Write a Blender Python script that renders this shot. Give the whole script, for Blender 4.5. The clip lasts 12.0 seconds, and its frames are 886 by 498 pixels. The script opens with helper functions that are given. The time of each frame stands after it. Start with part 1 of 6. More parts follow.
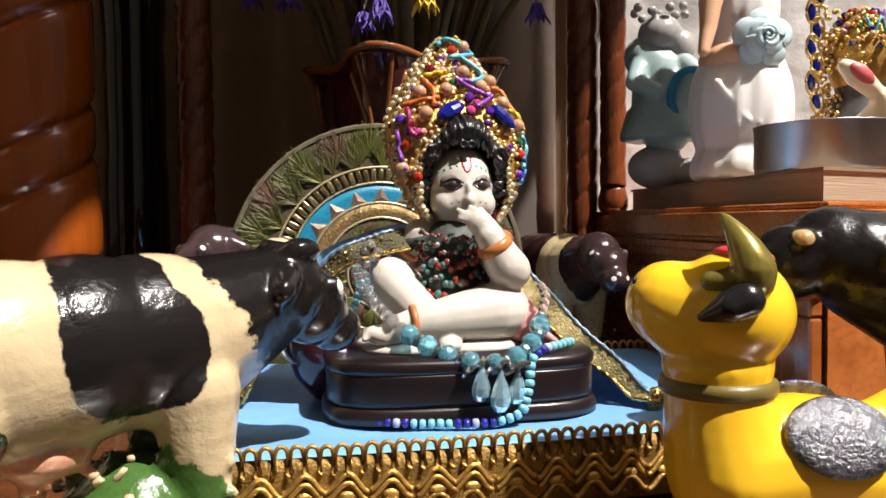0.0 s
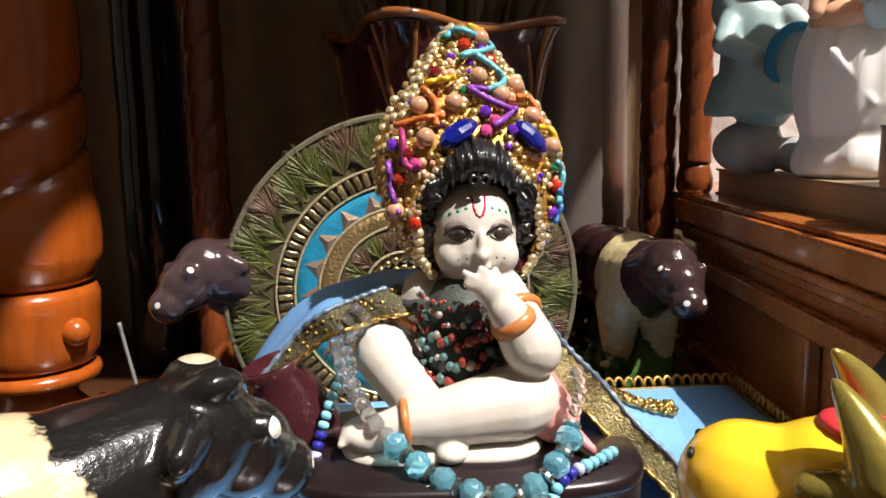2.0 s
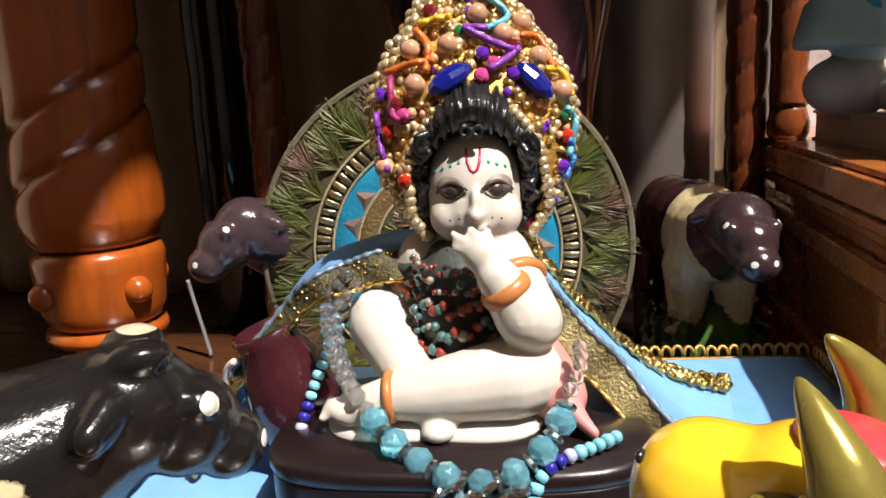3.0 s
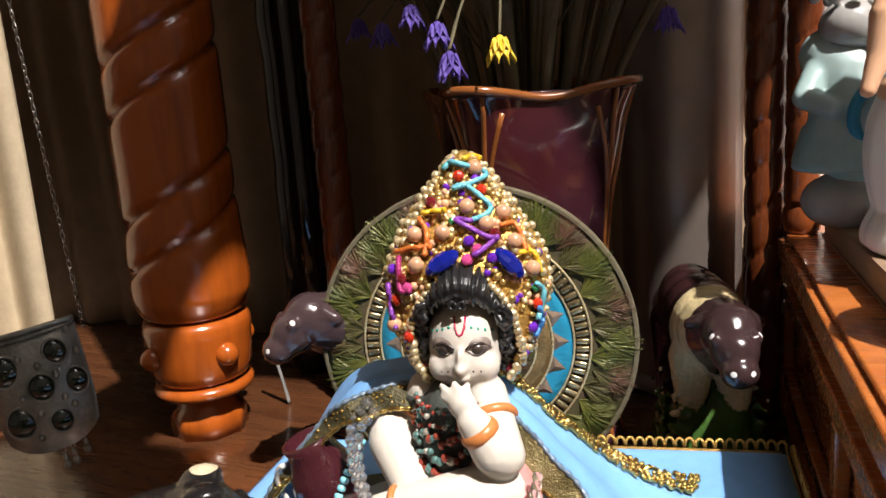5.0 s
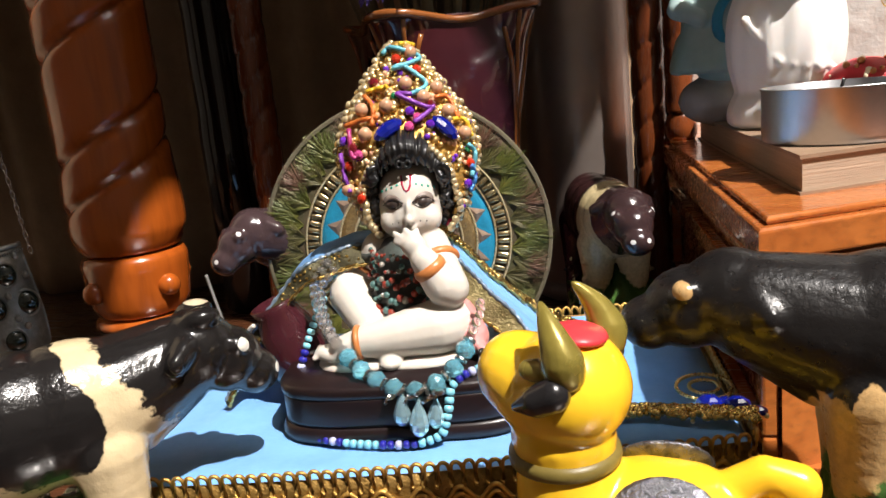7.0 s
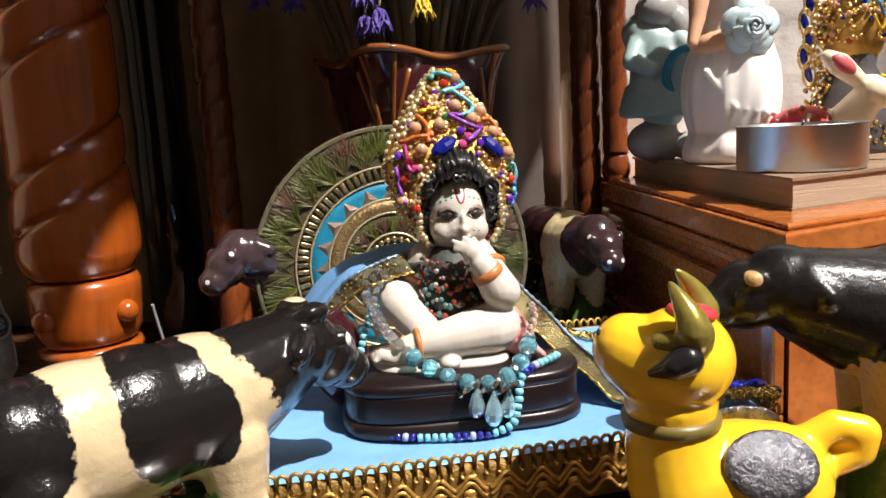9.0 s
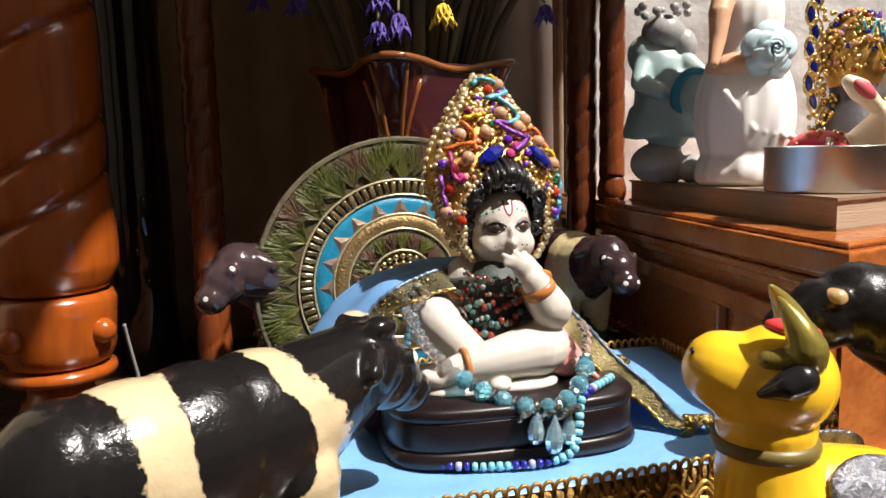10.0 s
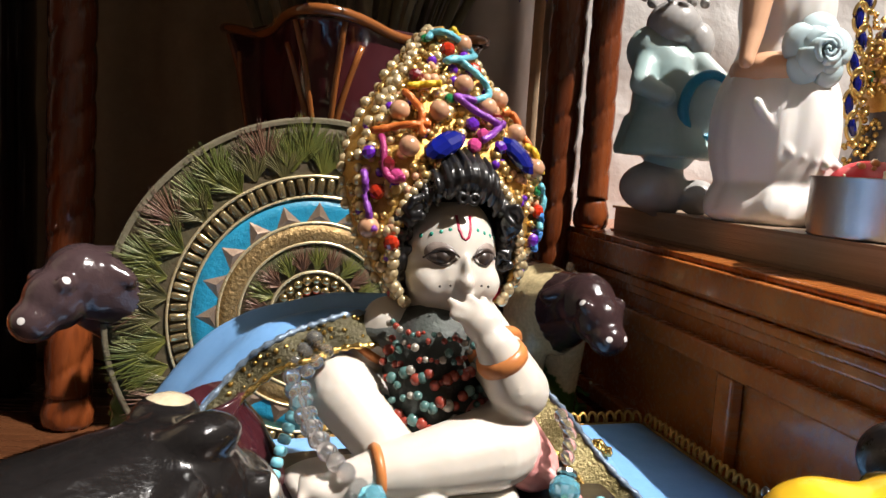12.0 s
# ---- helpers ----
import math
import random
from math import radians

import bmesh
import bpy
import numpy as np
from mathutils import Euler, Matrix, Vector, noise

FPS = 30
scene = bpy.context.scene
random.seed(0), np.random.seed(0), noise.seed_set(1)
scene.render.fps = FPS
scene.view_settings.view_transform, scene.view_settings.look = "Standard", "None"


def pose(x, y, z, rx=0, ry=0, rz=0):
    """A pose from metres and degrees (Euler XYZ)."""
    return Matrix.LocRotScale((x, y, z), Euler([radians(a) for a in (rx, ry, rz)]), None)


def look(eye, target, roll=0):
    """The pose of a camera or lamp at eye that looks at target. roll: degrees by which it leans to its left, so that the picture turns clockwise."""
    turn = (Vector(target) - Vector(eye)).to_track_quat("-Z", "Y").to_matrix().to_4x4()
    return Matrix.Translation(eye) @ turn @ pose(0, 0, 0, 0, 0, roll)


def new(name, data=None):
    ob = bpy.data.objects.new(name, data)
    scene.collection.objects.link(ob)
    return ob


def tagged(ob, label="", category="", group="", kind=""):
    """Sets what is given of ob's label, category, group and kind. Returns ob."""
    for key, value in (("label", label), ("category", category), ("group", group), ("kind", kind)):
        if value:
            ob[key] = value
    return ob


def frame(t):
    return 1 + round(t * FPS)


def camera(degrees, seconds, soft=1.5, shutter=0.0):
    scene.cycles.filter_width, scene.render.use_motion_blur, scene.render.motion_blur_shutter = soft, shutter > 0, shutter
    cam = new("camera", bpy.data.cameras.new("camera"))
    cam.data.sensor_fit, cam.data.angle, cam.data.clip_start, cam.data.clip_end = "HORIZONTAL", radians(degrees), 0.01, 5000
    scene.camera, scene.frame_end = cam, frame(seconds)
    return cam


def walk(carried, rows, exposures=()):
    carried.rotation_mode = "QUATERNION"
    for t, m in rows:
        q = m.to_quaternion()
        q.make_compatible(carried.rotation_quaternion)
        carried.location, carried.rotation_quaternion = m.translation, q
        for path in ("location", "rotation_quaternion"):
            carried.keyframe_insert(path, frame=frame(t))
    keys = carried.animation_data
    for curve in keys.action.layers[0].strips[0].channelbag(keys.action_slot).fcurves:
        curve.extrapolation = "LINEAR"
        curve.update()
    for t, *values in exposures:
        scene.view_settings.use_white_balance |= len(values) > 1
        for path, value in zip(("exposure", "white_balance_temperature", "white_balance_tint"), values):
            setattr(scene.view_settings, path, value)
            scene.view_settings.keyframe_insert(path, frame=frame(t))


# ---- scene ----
cam = camera(59.8, 12.0)
METRES, EYE, TILT, LEAN, TURN = 0.43, 0.066, -2.0, 0.5, 0.0
ROWS = [
    (0.0, 0.0, 0.0, 0.0, 0.0, 0.0, 0.0),
    (0.5, 0.002, 0.0254, 0.0143, 0.31, -1.89, -0.08),
    (1.0, 0.0065, 0.0569, 0.041, 1.34, -2.76, 0.24),
    (1.5, 0.0215, 0.0807, 0.067, 3.25, -4.1, 0.43),
    (2.0, 0.0387, 0.1195, 0.0735, 6.44, -6.41, 0.49),
    (2.5, 0.0671, 0.1497, 0.0655, 9.88, -10.55, 0.91),
    (3.0, 0.0916, 0.1633, 0.0712, 15.69, -9.69, 2.08),
    (3.5, 0.1112, 0.1771, 0.0735, 18.28, -8.03, 3.06),
    (3.7, 0.1084, 0.1877, 0.075, 18.16, -6.85, 4.07),
    (5.3, 0.182, 0.0866, 0.1776, 23.41, -11.25, 2.66),
    (5.5, 0.1865, 0.077, 0.1676, 22.81, -11.94, 2.58),
    (6.0, 0.2036, 0.0567, 0.1311, 21.48, -14.18, 2.67),
    (6.5, 0.2011, 0.027, 0.1049, 19.49, -12.2, 3.85),
    (7.0, 0.1692, 0.0167, 0.1005, 15.16, -10.68, 4.75),
    (7.5, 0.131, -0.0019, 0.1034, 12.02, -9.73, 4.75),
    (7.7, 0.115, -0.0114, 0.0999, 10.74, -10.16, 4.57),
    (9.3, -0.0018, -0.0534, 0.0766, -0.28, -6.59, 1.78),
    (9.5, -0.0217, -0.0541, 0.0666, -1.96, -6.13, 1.2),
    (10.0, -0.0565, -0.0166, 0.074, -3.34, -5.4, 1.02),
    (10.5, -0.062, 0.055, 0.0534, -4.12, -6.41, 0.04),
    (11.0, -0.036, 0.1014, 0.074, -6.37, -5.11, -3.27),
    (11.5, -0.0363, 0.1369, 0.0613, -6.64, -4.73, -4.07),
    (12.0, -0.0326, 0.1588, 0.0674, -6.56, -4.25, -4.02),
]
walk(cam, [(t, pose(0, 0, EYE, TILT, LEAN, TURN) @ pose(METRES * x, METRES * y, METRES * z, 90 + pitch, roll, yaw)) for t, x, y, z, yaw, pitch, roll in ROWS])

# ---- world, sun and large lights ----
world = bpy.data.worlds.new("world")
scene.world = world
world.use_nodes = True
wn = world.node_tree
sky = wn.nodes.new("ShaderNodeTexSky")
sky.sky_type, sky.sun_disc = "NISHITA", False
SUN_FROM = Vector((0.45, -0.25, 0.86)).normalized()
sky.sun_elevation = math.asin(SUN_FROM.z)
sky.sun_rotation = math.atan2(SUN_FROM.x, SUN_FROM.y)
wn.links.new(sky.outputs[0], wn.nodes["Background"].inputs[0])
wn.nodes["Background"].inputs[1].default_value = 0.1

sun = new("sun", bpy.data.lights.new("sun", "SUN"))
sun.data.energy, sun.data.angle, sun.data.color = 7.0, radians(0.9), (1.0, 0.93, 0.865)
sun.matrix_world = look(SUN_FROM * 3, (0, 0.2, 0.05))

# added area lamp that softens the shade, not a known source
skylight = new("skylight", bpy.data.lights.new("skylight", "AREA"))
skylight.data.shape, skylight.data.size, skylight.data.size_y = "RECTANGLE", 0.9, 0.9
skylight.data.energy, skylight.data.color = 12.0, (1.0, 0.95, 0.89)
skylight.matrix_world = look((0.90, -0.27, 2.12), (0.85, -0.25, 0.0))

scene.view_settings.exposure = 0.31

TABLE = -0.010      # height of the table top
CLOTH = 0.018       # height of the cloth on the platform


# ---- materials ----
def nodes_of(name):
    m = bpy.data.materials.new(name)
    m.use_nodes = True
    return m, m.node_tree, m.node_tree.nodes["Principled BSDF"]


def noise_node(nt, scale, detail=4, rough=0.55, coords="Object", stretch=None):
    tc = nt.nodes.new("ShaderNodeTexCoord")
    n = nt.nodes.new("ShaderNodeTexNoise")
    n.inputs["Scale"].default_value, n.inputs["Detail"].default_value, n.inputs["Roughness"].default_value = scale, detail, rough
    if stretch:
        mp = nt.nodes.new("ShaderNodeMapping")
        mp.inputs["Scale"].default_value = stretch
        nt.links.new(tc.outputs[coords], mp.inputs[0])
        nt.links.new(mp.outputs[0], n.inputs["Vector"])
    else:
        nt.links.new(tc.outputs[coords], n.inputs["Vector"])
    return n


def mix_node(nt, fac, a, b):
    mx = nt.nodes.new("ShaderNodeMix")
    mx.data_type = "RGBA"
    for sock, v in ((mx.inputs["Factor"], fac), (mx.inputs["A"], a), (mx.inputs["B"], b)):
        if isinstance(v, (tuple, list)):
            sock.default_value = (*v[:3], 1)
        elif isinstance(v, (int, float)):
            sock.default_value = v
        else:
            nt.links.new(v, sock)
    return mx.outputs["Result"]


def math_node(nt, op, a, b=0.0):
    n = nt.nodes.new("ShaderNodeMath")
    n.operation = op
    for sock, v in zip(n.inputs, (a, b)):
        if isinstance(v, (int, float)):
            sock.default_value = v
        else:
            nt.links.new(v, sock)
    return n.outputs[0]


def ramp_node(nt, fac, lo, hi):
    n = nt.nodes.new("ShaderNodeMapRange")
    n.inputs["From Min"].default_value, n.inputs["From Max"].default_value = lo, hi
    nt.links.new(fac, n.inputs["Value"])
    return n.outputs["Result"]


def bump_to(nt, bsdf, height, strength, distance=0.0005):
    b = nt.nodes.new("ShaderNodeBump")
    b.inputs["Strength"].default_value, b.inputs["Distance"].default_value = strength, distance
    nt.links.new(height, b.inputs["Height"])
    nt.links.new(b.outputs[0], bsdf.inputs["Normal"])


def M(name, col, rough=0.5, metal=0.0, var=0.2, scale=250, bump=0.15, coat=0.0, trans=0.0, sss=0.0, second=None, stretch=None, ior=1.45, vary=0.0, spread=(0.35, 0.7)):
    """A surface with grain at two scales: col towards second (or a darker col), a fine bump, and gloss that wears unevenly."""
    m, nt, p = nodes_of(name)
    big, fine = noise_node(nt, scale * 0.18, 5, 0.6, stretch=stretch), noise_node(nt, scale, 3, 0.6, stretch=stretch)
    other = second or tuple(c * (1 - var) for c in col)
    c = mix_node(nt, ramp_node(nt, big.outputs[0], *spread), col, other)
    c = mix_node(nt, math_node(nt, "MULTIPLY", ramp_node(nt, fine.outputs[0], 0.4, 0.75), var), c, tuple(x * 0.55 for x in col))
    if vary:
        oi = nt.nodes.new("ShaderNodeObjectInfo")
        hs = nt.nodes.new("ShaderNodeHueSaturation")
        nt.links.new(math_node(nt, "ADD", math_node(nt, "MULTIPLY", oi.outputs["Random"], vary), 1 - vary / 2), hs.inputs["Value"])
        nt.links.new(c, hs.inputs["Color"])
        c = hs.outputs[0]
    nt.links.new(c, p.inputs["Base Color"])
    nt.links.new(math_node(nt, "ADD", math_node(nt, "MULTIPLY", big.outputs[0], 0.24), rough - 0.12), p.inputs["Roughness"])
    p.inputs["Metallic"].default_value, p.inputs["Coat Weight"].default_value, p.inputs["Coat Roughness"].default_value = metal, coat, 0.06
    p.inputs["Transmission Weight"].default_value, p.inputs["IOR"].default_value = trans, ior
    if sss:
        p.inputs["Subsurface Weight"].default_value, p.inputs["Subsurface Scale"].default_value = sss, 0.002
        p.inputs["Subsurface Radius"].default_value = (1.0, 0.6, 0.4)
    if bump:
        bump_to(nt, p, fine.outputs[0], bump)
    return m


def wood(name, dark, light, axis=(1, 1, 0.12), scale=90, rough=0.26, coat=0.5):
    m, nt, p = nodes_of(name)
    grain, fine = noise_node(nt, scale, 6, 0.65, stretch=axis), noise_node(nt, scale * 7, 3, 0.6, stretch=axis)
    c = mix_node(nt, ramp_node(nt, grain.outputs[0], 0.32, 0.68), dark, light)
    c = mix_node(nt, math_node(nt, "MULTIPLY", ramp_node(nt, fine.outputs[0], 0.45, 0.75), 0.5), c, tuple(x * 0.45 for x in dark))
    nt.links.new(c, p.inputs["Base Color"])
    nt.links.new(math_node(nt, "ADD", math_node(nt, "MULTIPLY", fine.outputs[0], 0.15), rough - 0.07), p.inputs["Roughness"])
    p.inputs["Coat Weight"].default_value, p.inputs["Coat Roughness"].default_value = coat, 0.08
    bump_to(nt, p, fine.outputs[0], 0.12, 0.0003)
    return m


def patches(name, base, coat_cols, rough=0.2, glints=None, bump=0.25, coat=0.5):
    """Glazed paint in patches. coat_cols: (colour, [(centre, radii), ...]) laid one over the other, with ragged brushed edges."""
    m, nt, p = nodes_of(name)
    tc = nt.nodes.new("ShaderNodeTexCoord")
    wob, fine = noise_node(nt, 260, 4, 0.6), noise_node(nt, 700, 3, 0.6)
    c = mix_node(nt, ramp_node(nt, noise_node(nt, 70, 4).outputs[0], 0.35, 0.7), base, tuple(x * 0.8 for x in base))
    for col, blobs in coat_cols:
        mask = None
        for centre, radii in blobs:
            mp = nt.nodes.new("ShaderNodeMapping")
            mp.vector_type = "TEXTURE"
            mp.inputs["Location"].default_value, mp.inputs["Scale"].default_value = centre, radii
            nt.links.new(tc.outputs["Object"], mp.inputs[0])
            ln = nt.nodes.new("ShaderNodeVectorMath")
            ln.operation = "LENGTH"
            nt.links.new(mp.outputs[0], ln.inputs[0])
            mask = ln.outputs["Value"] if mask is None else math_node(nt, "MINIMUM", mask, ln.outputs["Value"])
        d = math_node(nt, "ADD", mask, math_node(nt, "MULTIPLY", math_node(nt, "SUBTRACT", wob.outputs[0], 0.5), 0.35))
        shade = mix_node(nt, ramp_node(nt, fine.outputs[0], 0.35, 0.7), col, tuple(x * 0.75 for x in col))
        c = mix_node(nt, ramp_node(nt, d, 1.02, 0.98), c, shade)
    # flecks of another colour, painted in as reflections
    if glints:
        c = mix_node(nt, math_node(nt, "MULTIPLY", ramp_node(nt, noise_node(nt, 420, 5, 0.7).outputs[0], 0.63, 0.7), 0.55), c, glints)
    nt.links.new(c, p.inputs["Base Color"])
    nt.links.new(math_node(nt, "ADD", math_node(nt, "MULTIPLY", fine.outputs[0], 0.2), rough - 0.1), p.inputs["Roughness"])
    p.inputs["Specular IOR Level"].default_value = 0.3
    p.inputs["Coat Weight"].default_value, p.inputs["Coat Roughness"].default_value = coat, 0.08
    hsum = math_node(nt, "ADD", math_node(nt, "MULTIPLY", wob.outputs[0], 1.5), fine.outputs[0])
    bump_to(nt, p, hsum, bump, 0.0006)
    return m


RED_WOOD = wood("red_wood", (0.10, 0.022, 0.007), (0.22, 0.055, 0.014))
CABINET_WOOD = wood("cabinet_wood", (0.32, 0.085, 0.018), (0.50, 0.16, 0.036), axis=(0.12, 1, 1), scale=80)
POST_WOOD = wood("post_wood", (0.29, 0.060, 0.007), (0.36, 0.080, 0.010), scale=26, rough=0.22, coat=0.4)
DARK_WOOD = wood("dark_wood", (0.014, 0.005, 0.004), (0.035, 0.011, 0.008), axis=(0.15, 1, 1), scale=120)
PLINTH_WOOD = wood("plinth_lacquer", (0.005, 0.003, 0.004), (0.014, 0.006, 0.006), axis=(0.15, 1, 1), scale=120, rough=0.34, coat=0.1)
TABLE_WOOD = wood("table_wood", (0.050, 0.018, 0.008), (0.10, 0.038, 0.015), axis=(0.1, 1, 1), scale=60)
WALL = M("plaster", (0.42, 0.36, 0.28), 0.85, var=0.25, scale=120, bump=0.5)
WHITE_WALL = M("rough_plaster", (0.72, 0.70, 0.68), 0.8, var=0.3, scale=180, bump=1.0)
ROOM = M("room_paint", (0.72, 0.66, 0.58), 0.9, var=0.1, scale=20, bump=0.05)
GOLD = M("gold", (0.86, 0.60, 0.22), 0.28, 1.0, var=0.3, scale=900, bump=0.1)
GOLD_THREAD = M("gold_thread", (0.62, 0.38, 0.10), 0.42, 0.75, var=0.4, scale=1400, bump=0.6, second=(0.36, 0.20, 0.05))
PALE_GOLD = M("pale_gold", (0.90, 0.74, 0.44), 0.28, 0.65, var=0.3, scale=900, bump=0.1)
SILVER = M("tarnished_silver", (0.33, 0.33, 0.31), 0.36, 0.7, var=0.6, scale=500, bump=0.35, second=(0.12, 0.12, 0.11))
BRIGHT_SILVER = M("silver", (0.6, 0.6, 0.58), 0.25, 1.0, var=0.3, scale=600, bump=0.1)
ALUMINIUM = M("aluminium", (0.50, 0.50, 0.51), 0.34, 1.0, var=0.1, scale=500, bump=0.08)
SATIN = M("blue_satin", (0.17, 0.37, 0.68), 0.42, var=0.10, scale=900, bump=0.12, second=(0.15, 0.33, 0.63))


# ---- shapes ----
def part(name, bm, material, parent=None, label="", smooth=True):
    me = bpy.data.meshes.new(name)
    bm.to_mesh(me)
    bm.free()
    if smooth:
        me.polygons.foreach_set("use_smooth", [True] * len(me.polygons))
    for mt in (material if isinstance(material, (list, tuple)) else [material]):
        me.materials.append(mt)
    ob = new(name, me)
    ob.parent = parent
    if label:
        ob["label"] = label
    return ob


def empty(name, m=None):
    e = new(name)
    e.empty_display_size = 0.01
    if m is not None:
        e.matrix_world = m
    return e


SPHERES = {}


def sphere_plan(seg, rings):
    """Directions and faces of a unit ball, kept for the next one."""
    if (seg, rings) not in SPHERES:
        vs = [Vector((0, 0, 1))]
        for j in range(1, rings):
            t = math.pi * j / rings
            vs += [Vector((math.sin(t) * math.cos(2 * math.pi * i / seg), math.sin(t) * math.sin(2 * math.pi * i / seg), math.cos(t))) for i in range(seg)]
        vs.append(Vector((0, 0, -1)))
        fs = [(0, 1 + i, 1 + (i + 1) % seg) for i in range(seg)]
        for j in range(rings - 2):
            o = 1 + j * seg
            fs += [(o + i, o + seg + i, o + seg + (i + 1) % seg, o + (i + 1) % seg) for i in range(seg)]
        o = 1 + (rings - 2) * seg
        fs += [(o + i, len(vs) - 1, o + (i + 1) % seg) for i in range(seg)]
        SPHERES[(seg, rings)] = vs, fs
    return SPHERES[(seg, rings)]


def ball(bm, c, r, seg=12, rings=8, turn=None, mi=0):
    """An ellipsoid; r is a radius or three."""
    rr = (r, r, r) if isinstance(r, (int, float)) else r
    mt = Matrix.Translation(c) @ (turn or Matrix.Identity(4)) @ Matrix.Diagonal((*rr, 1))
    plan, faces = sphere_plan(seg, rings)
    vs = [bm.verts.new(mt @ v) for v in plan]
    for f in faces:
        bm.faces.new([vs[i] for i in f]).material_index = mi


def limb(bm, pts, steps=9, seg=14):
    """A tapering limb through (point, radius) pairs, as overlapping balls."""
    for (a, ra), (b, rb) in zip(pts, pts[1:]):
        for i in range(steps + 1):
            k = i / steps
            ball(bm, Vector(a).lerp(Vector(b), k), ra + (rb - ra) * k, seg, 8)


def box(bm, c, s, m=None, bevel=0.0, seg=2):
    vs = bmesh.ops.create_cube(bm, size=1, matrix=Matrix.Translation(c) @ (m or Matrix.Identity(4)) @ Matrix.Diagonal((*s, 1)))["verts"]
    if bevel:
        es = list({e for v in vs for e in v.link_edges})
        bmesh.ops.bevel(bm, geom=es, offset=bevel, segments=seg, affect="EDGES", profile=0.5)


def lathe(bm, profile, seg=40, m=None, wave=None, cap=True):
    """Turns a profile of (radius, height) round the z axis. wave(angle, height, r) may shape the radius."""
    m = m or Matrix.Identity(4)
    rows = []
    for r, z in profile:
        row = []
        for i in range(seg):
            a = 2 * math.pi * i / seg
            q = wave(a, z, r) if wave else r
            row.append(bm.verts.new(m @ Vector((q * math.cos(a), q * math.sin(a), z))))
        rows.append(row)
    for lo, hi in zip(rows, rows[1:]):
        for i in range(seg):
            bm.faces.new((lo[i], lo[(i + 1) % seg], hi[(i + 1) % seg], hi[i]))
    if cap:
        bm.faces.new(list(reversed(rows[0])))
        bm.faces.new(rows[-1])
    return rows


def tube(bm, pts, r, seg=8, closed=False, flat=1.0, mi=0, twist=0.0):
    """A round cord along points; r is a radius or one radius a point."""
    pts = [Vector(p) for p in pts]
    n = len(pts)
    rows, up = [], Vector((0, 0, 1))
    for i, p in enumerate(pts):
        a, b = (pts[i - 1] if i or closed else p), (pts[(i + 1) % n] if i < n - 1 or closed else p)
        t = (b - a).normalized() if (b - a).length > 1e-9 else Vector((0, 1, 0))
        side = t.cross(up)
        side = side.normalized() if side.length > 1e-4 else rows and rows[-1][1] or Vector((1, 0, 0))
        nor = side.cross(t).normalized()
        q = r[i] if isinstance(r, (list, tuple)) else r
        rows.append(([bm.verts.new(p + (side * math.cos(2 * math.pi * k / seg + twist * i) + nor * math.sin(2 * math.pi * k / seg + twist * i) * flat) * q) for k in range(seg)], side))
    for i in range(n if closed else n - 1):
        lo, hi = rows[i][0], rows[(i + 1) % n][0]
        for k in range(seg):
            f = bm.faces.new((lo[k], lo[(k + 1) % seg], hi[(k + 1) % seg], hi[k]))
            f.material_index = mi
    if not closed:
        for row in (list(reversed(rows[0][0])), rows[-1][0]):
            bm.faces.new(row).material_index = mi


def spline(pts, per=8, closed=False):
    """A smooth path through points."""
    P = [Vector(p) for p in pts]
    n, out = len(P), []
    for i in range(n if closed else n - 1):
        a, b, c, d = (P[(i + k) % n] if closed else P[min(max(i + k, 0), n - 1)] for k in (-1, 0, 1, 2))
        for j in range(per):
            t = j / per
            out.append(0.5 * ((2 * b) + (c - a) * t + (2 * a - 5 * b + 4 * c - d) * t * t + (3 * b - a - 3 * c + d) * t ** 3))
    if not closed:
        out.append(P[-1])
    return out


def evenly(path, step):
    """Points at even steps along a path, each with its direction."""
    out, left = [], 0.0
    for a, b in zip(path, path[1:]):
        L = (b - a).length
        d = left
        while d < L:
            out.append((a.lerp(b, d / L), (b - a).normalized()))
            d += step
        left = d - L
    return out


def sheet(bm, f, nu, nv, mi=0, thick=0.0):
    """A surface f(u, v), u and v from 0 to 1, with a thickness along its normals where asked."""
    g = [[bm.verts.new(f(i / nu, j / nv)) for j in range(nv + 1)] for i in range(nu + 1)]
    fs = []
    for i in range(nu):
        for j in range(nv):
            q = bm.faces.new((g[i][j], g[i + 1][j], g[i + 1][j + 1], g[i][j + 1]))
            q.material_index = mi
            fs.append(q)
    if thick:
        bmesh.ops.recalc_face_normals(bm, faces=fs)
        bmesh.ops.solidify(bm, geom=fs, thickness=thick)


def moulded(bm, voxel, smooth=6, factor=0.5):
    """The clay of overlapping lumps: joined into one skin and smoothed. Returns a new bmesh."""
    me = bpy.data.meshes.new("clay")
    bm.to_mesh(me)
    bm.free()
    ob = new("clay", me)
    r = ob.modifiers.new("join", "REMESH")
    r.mode, r.voxel_size = "VOXEL", voxel
    s = ob.modifiers.new("smooth", "SMOOTH")
    s.iterations, s.factor = smooth, factor
    done = bpy.data.meshes.new_from_object(ob.evaluated_get(bpy.context.evaluated_depsgraph_get()))
    out = bmesh.new()
    out.from_mesh(done)
    bpy.data.objects.remove(ob)
    bpy.data.meshes.remove(me)
    bpy.data.meshes.remove(done)
    return out


def mesh_of(name, bm, material, smooth=True):
    """A mesh to be shared by alike pieces."""
    me = bpy.data.meshes.new(name)
    bm.to_mesh(me)
    bm.free()
    me.polygons.foreach_set("use_smooth", [smooth] * len(me.polygons))
    for mt in (material if isinstance(material, (list, tuple)) else [material]):
        me.materials.append(mt)
    return me


def piece(name, mesh, parent, m):
    ob = new(name, mesh)
    ob.parent = parent
    ob.matrix_basis = m
    return ob


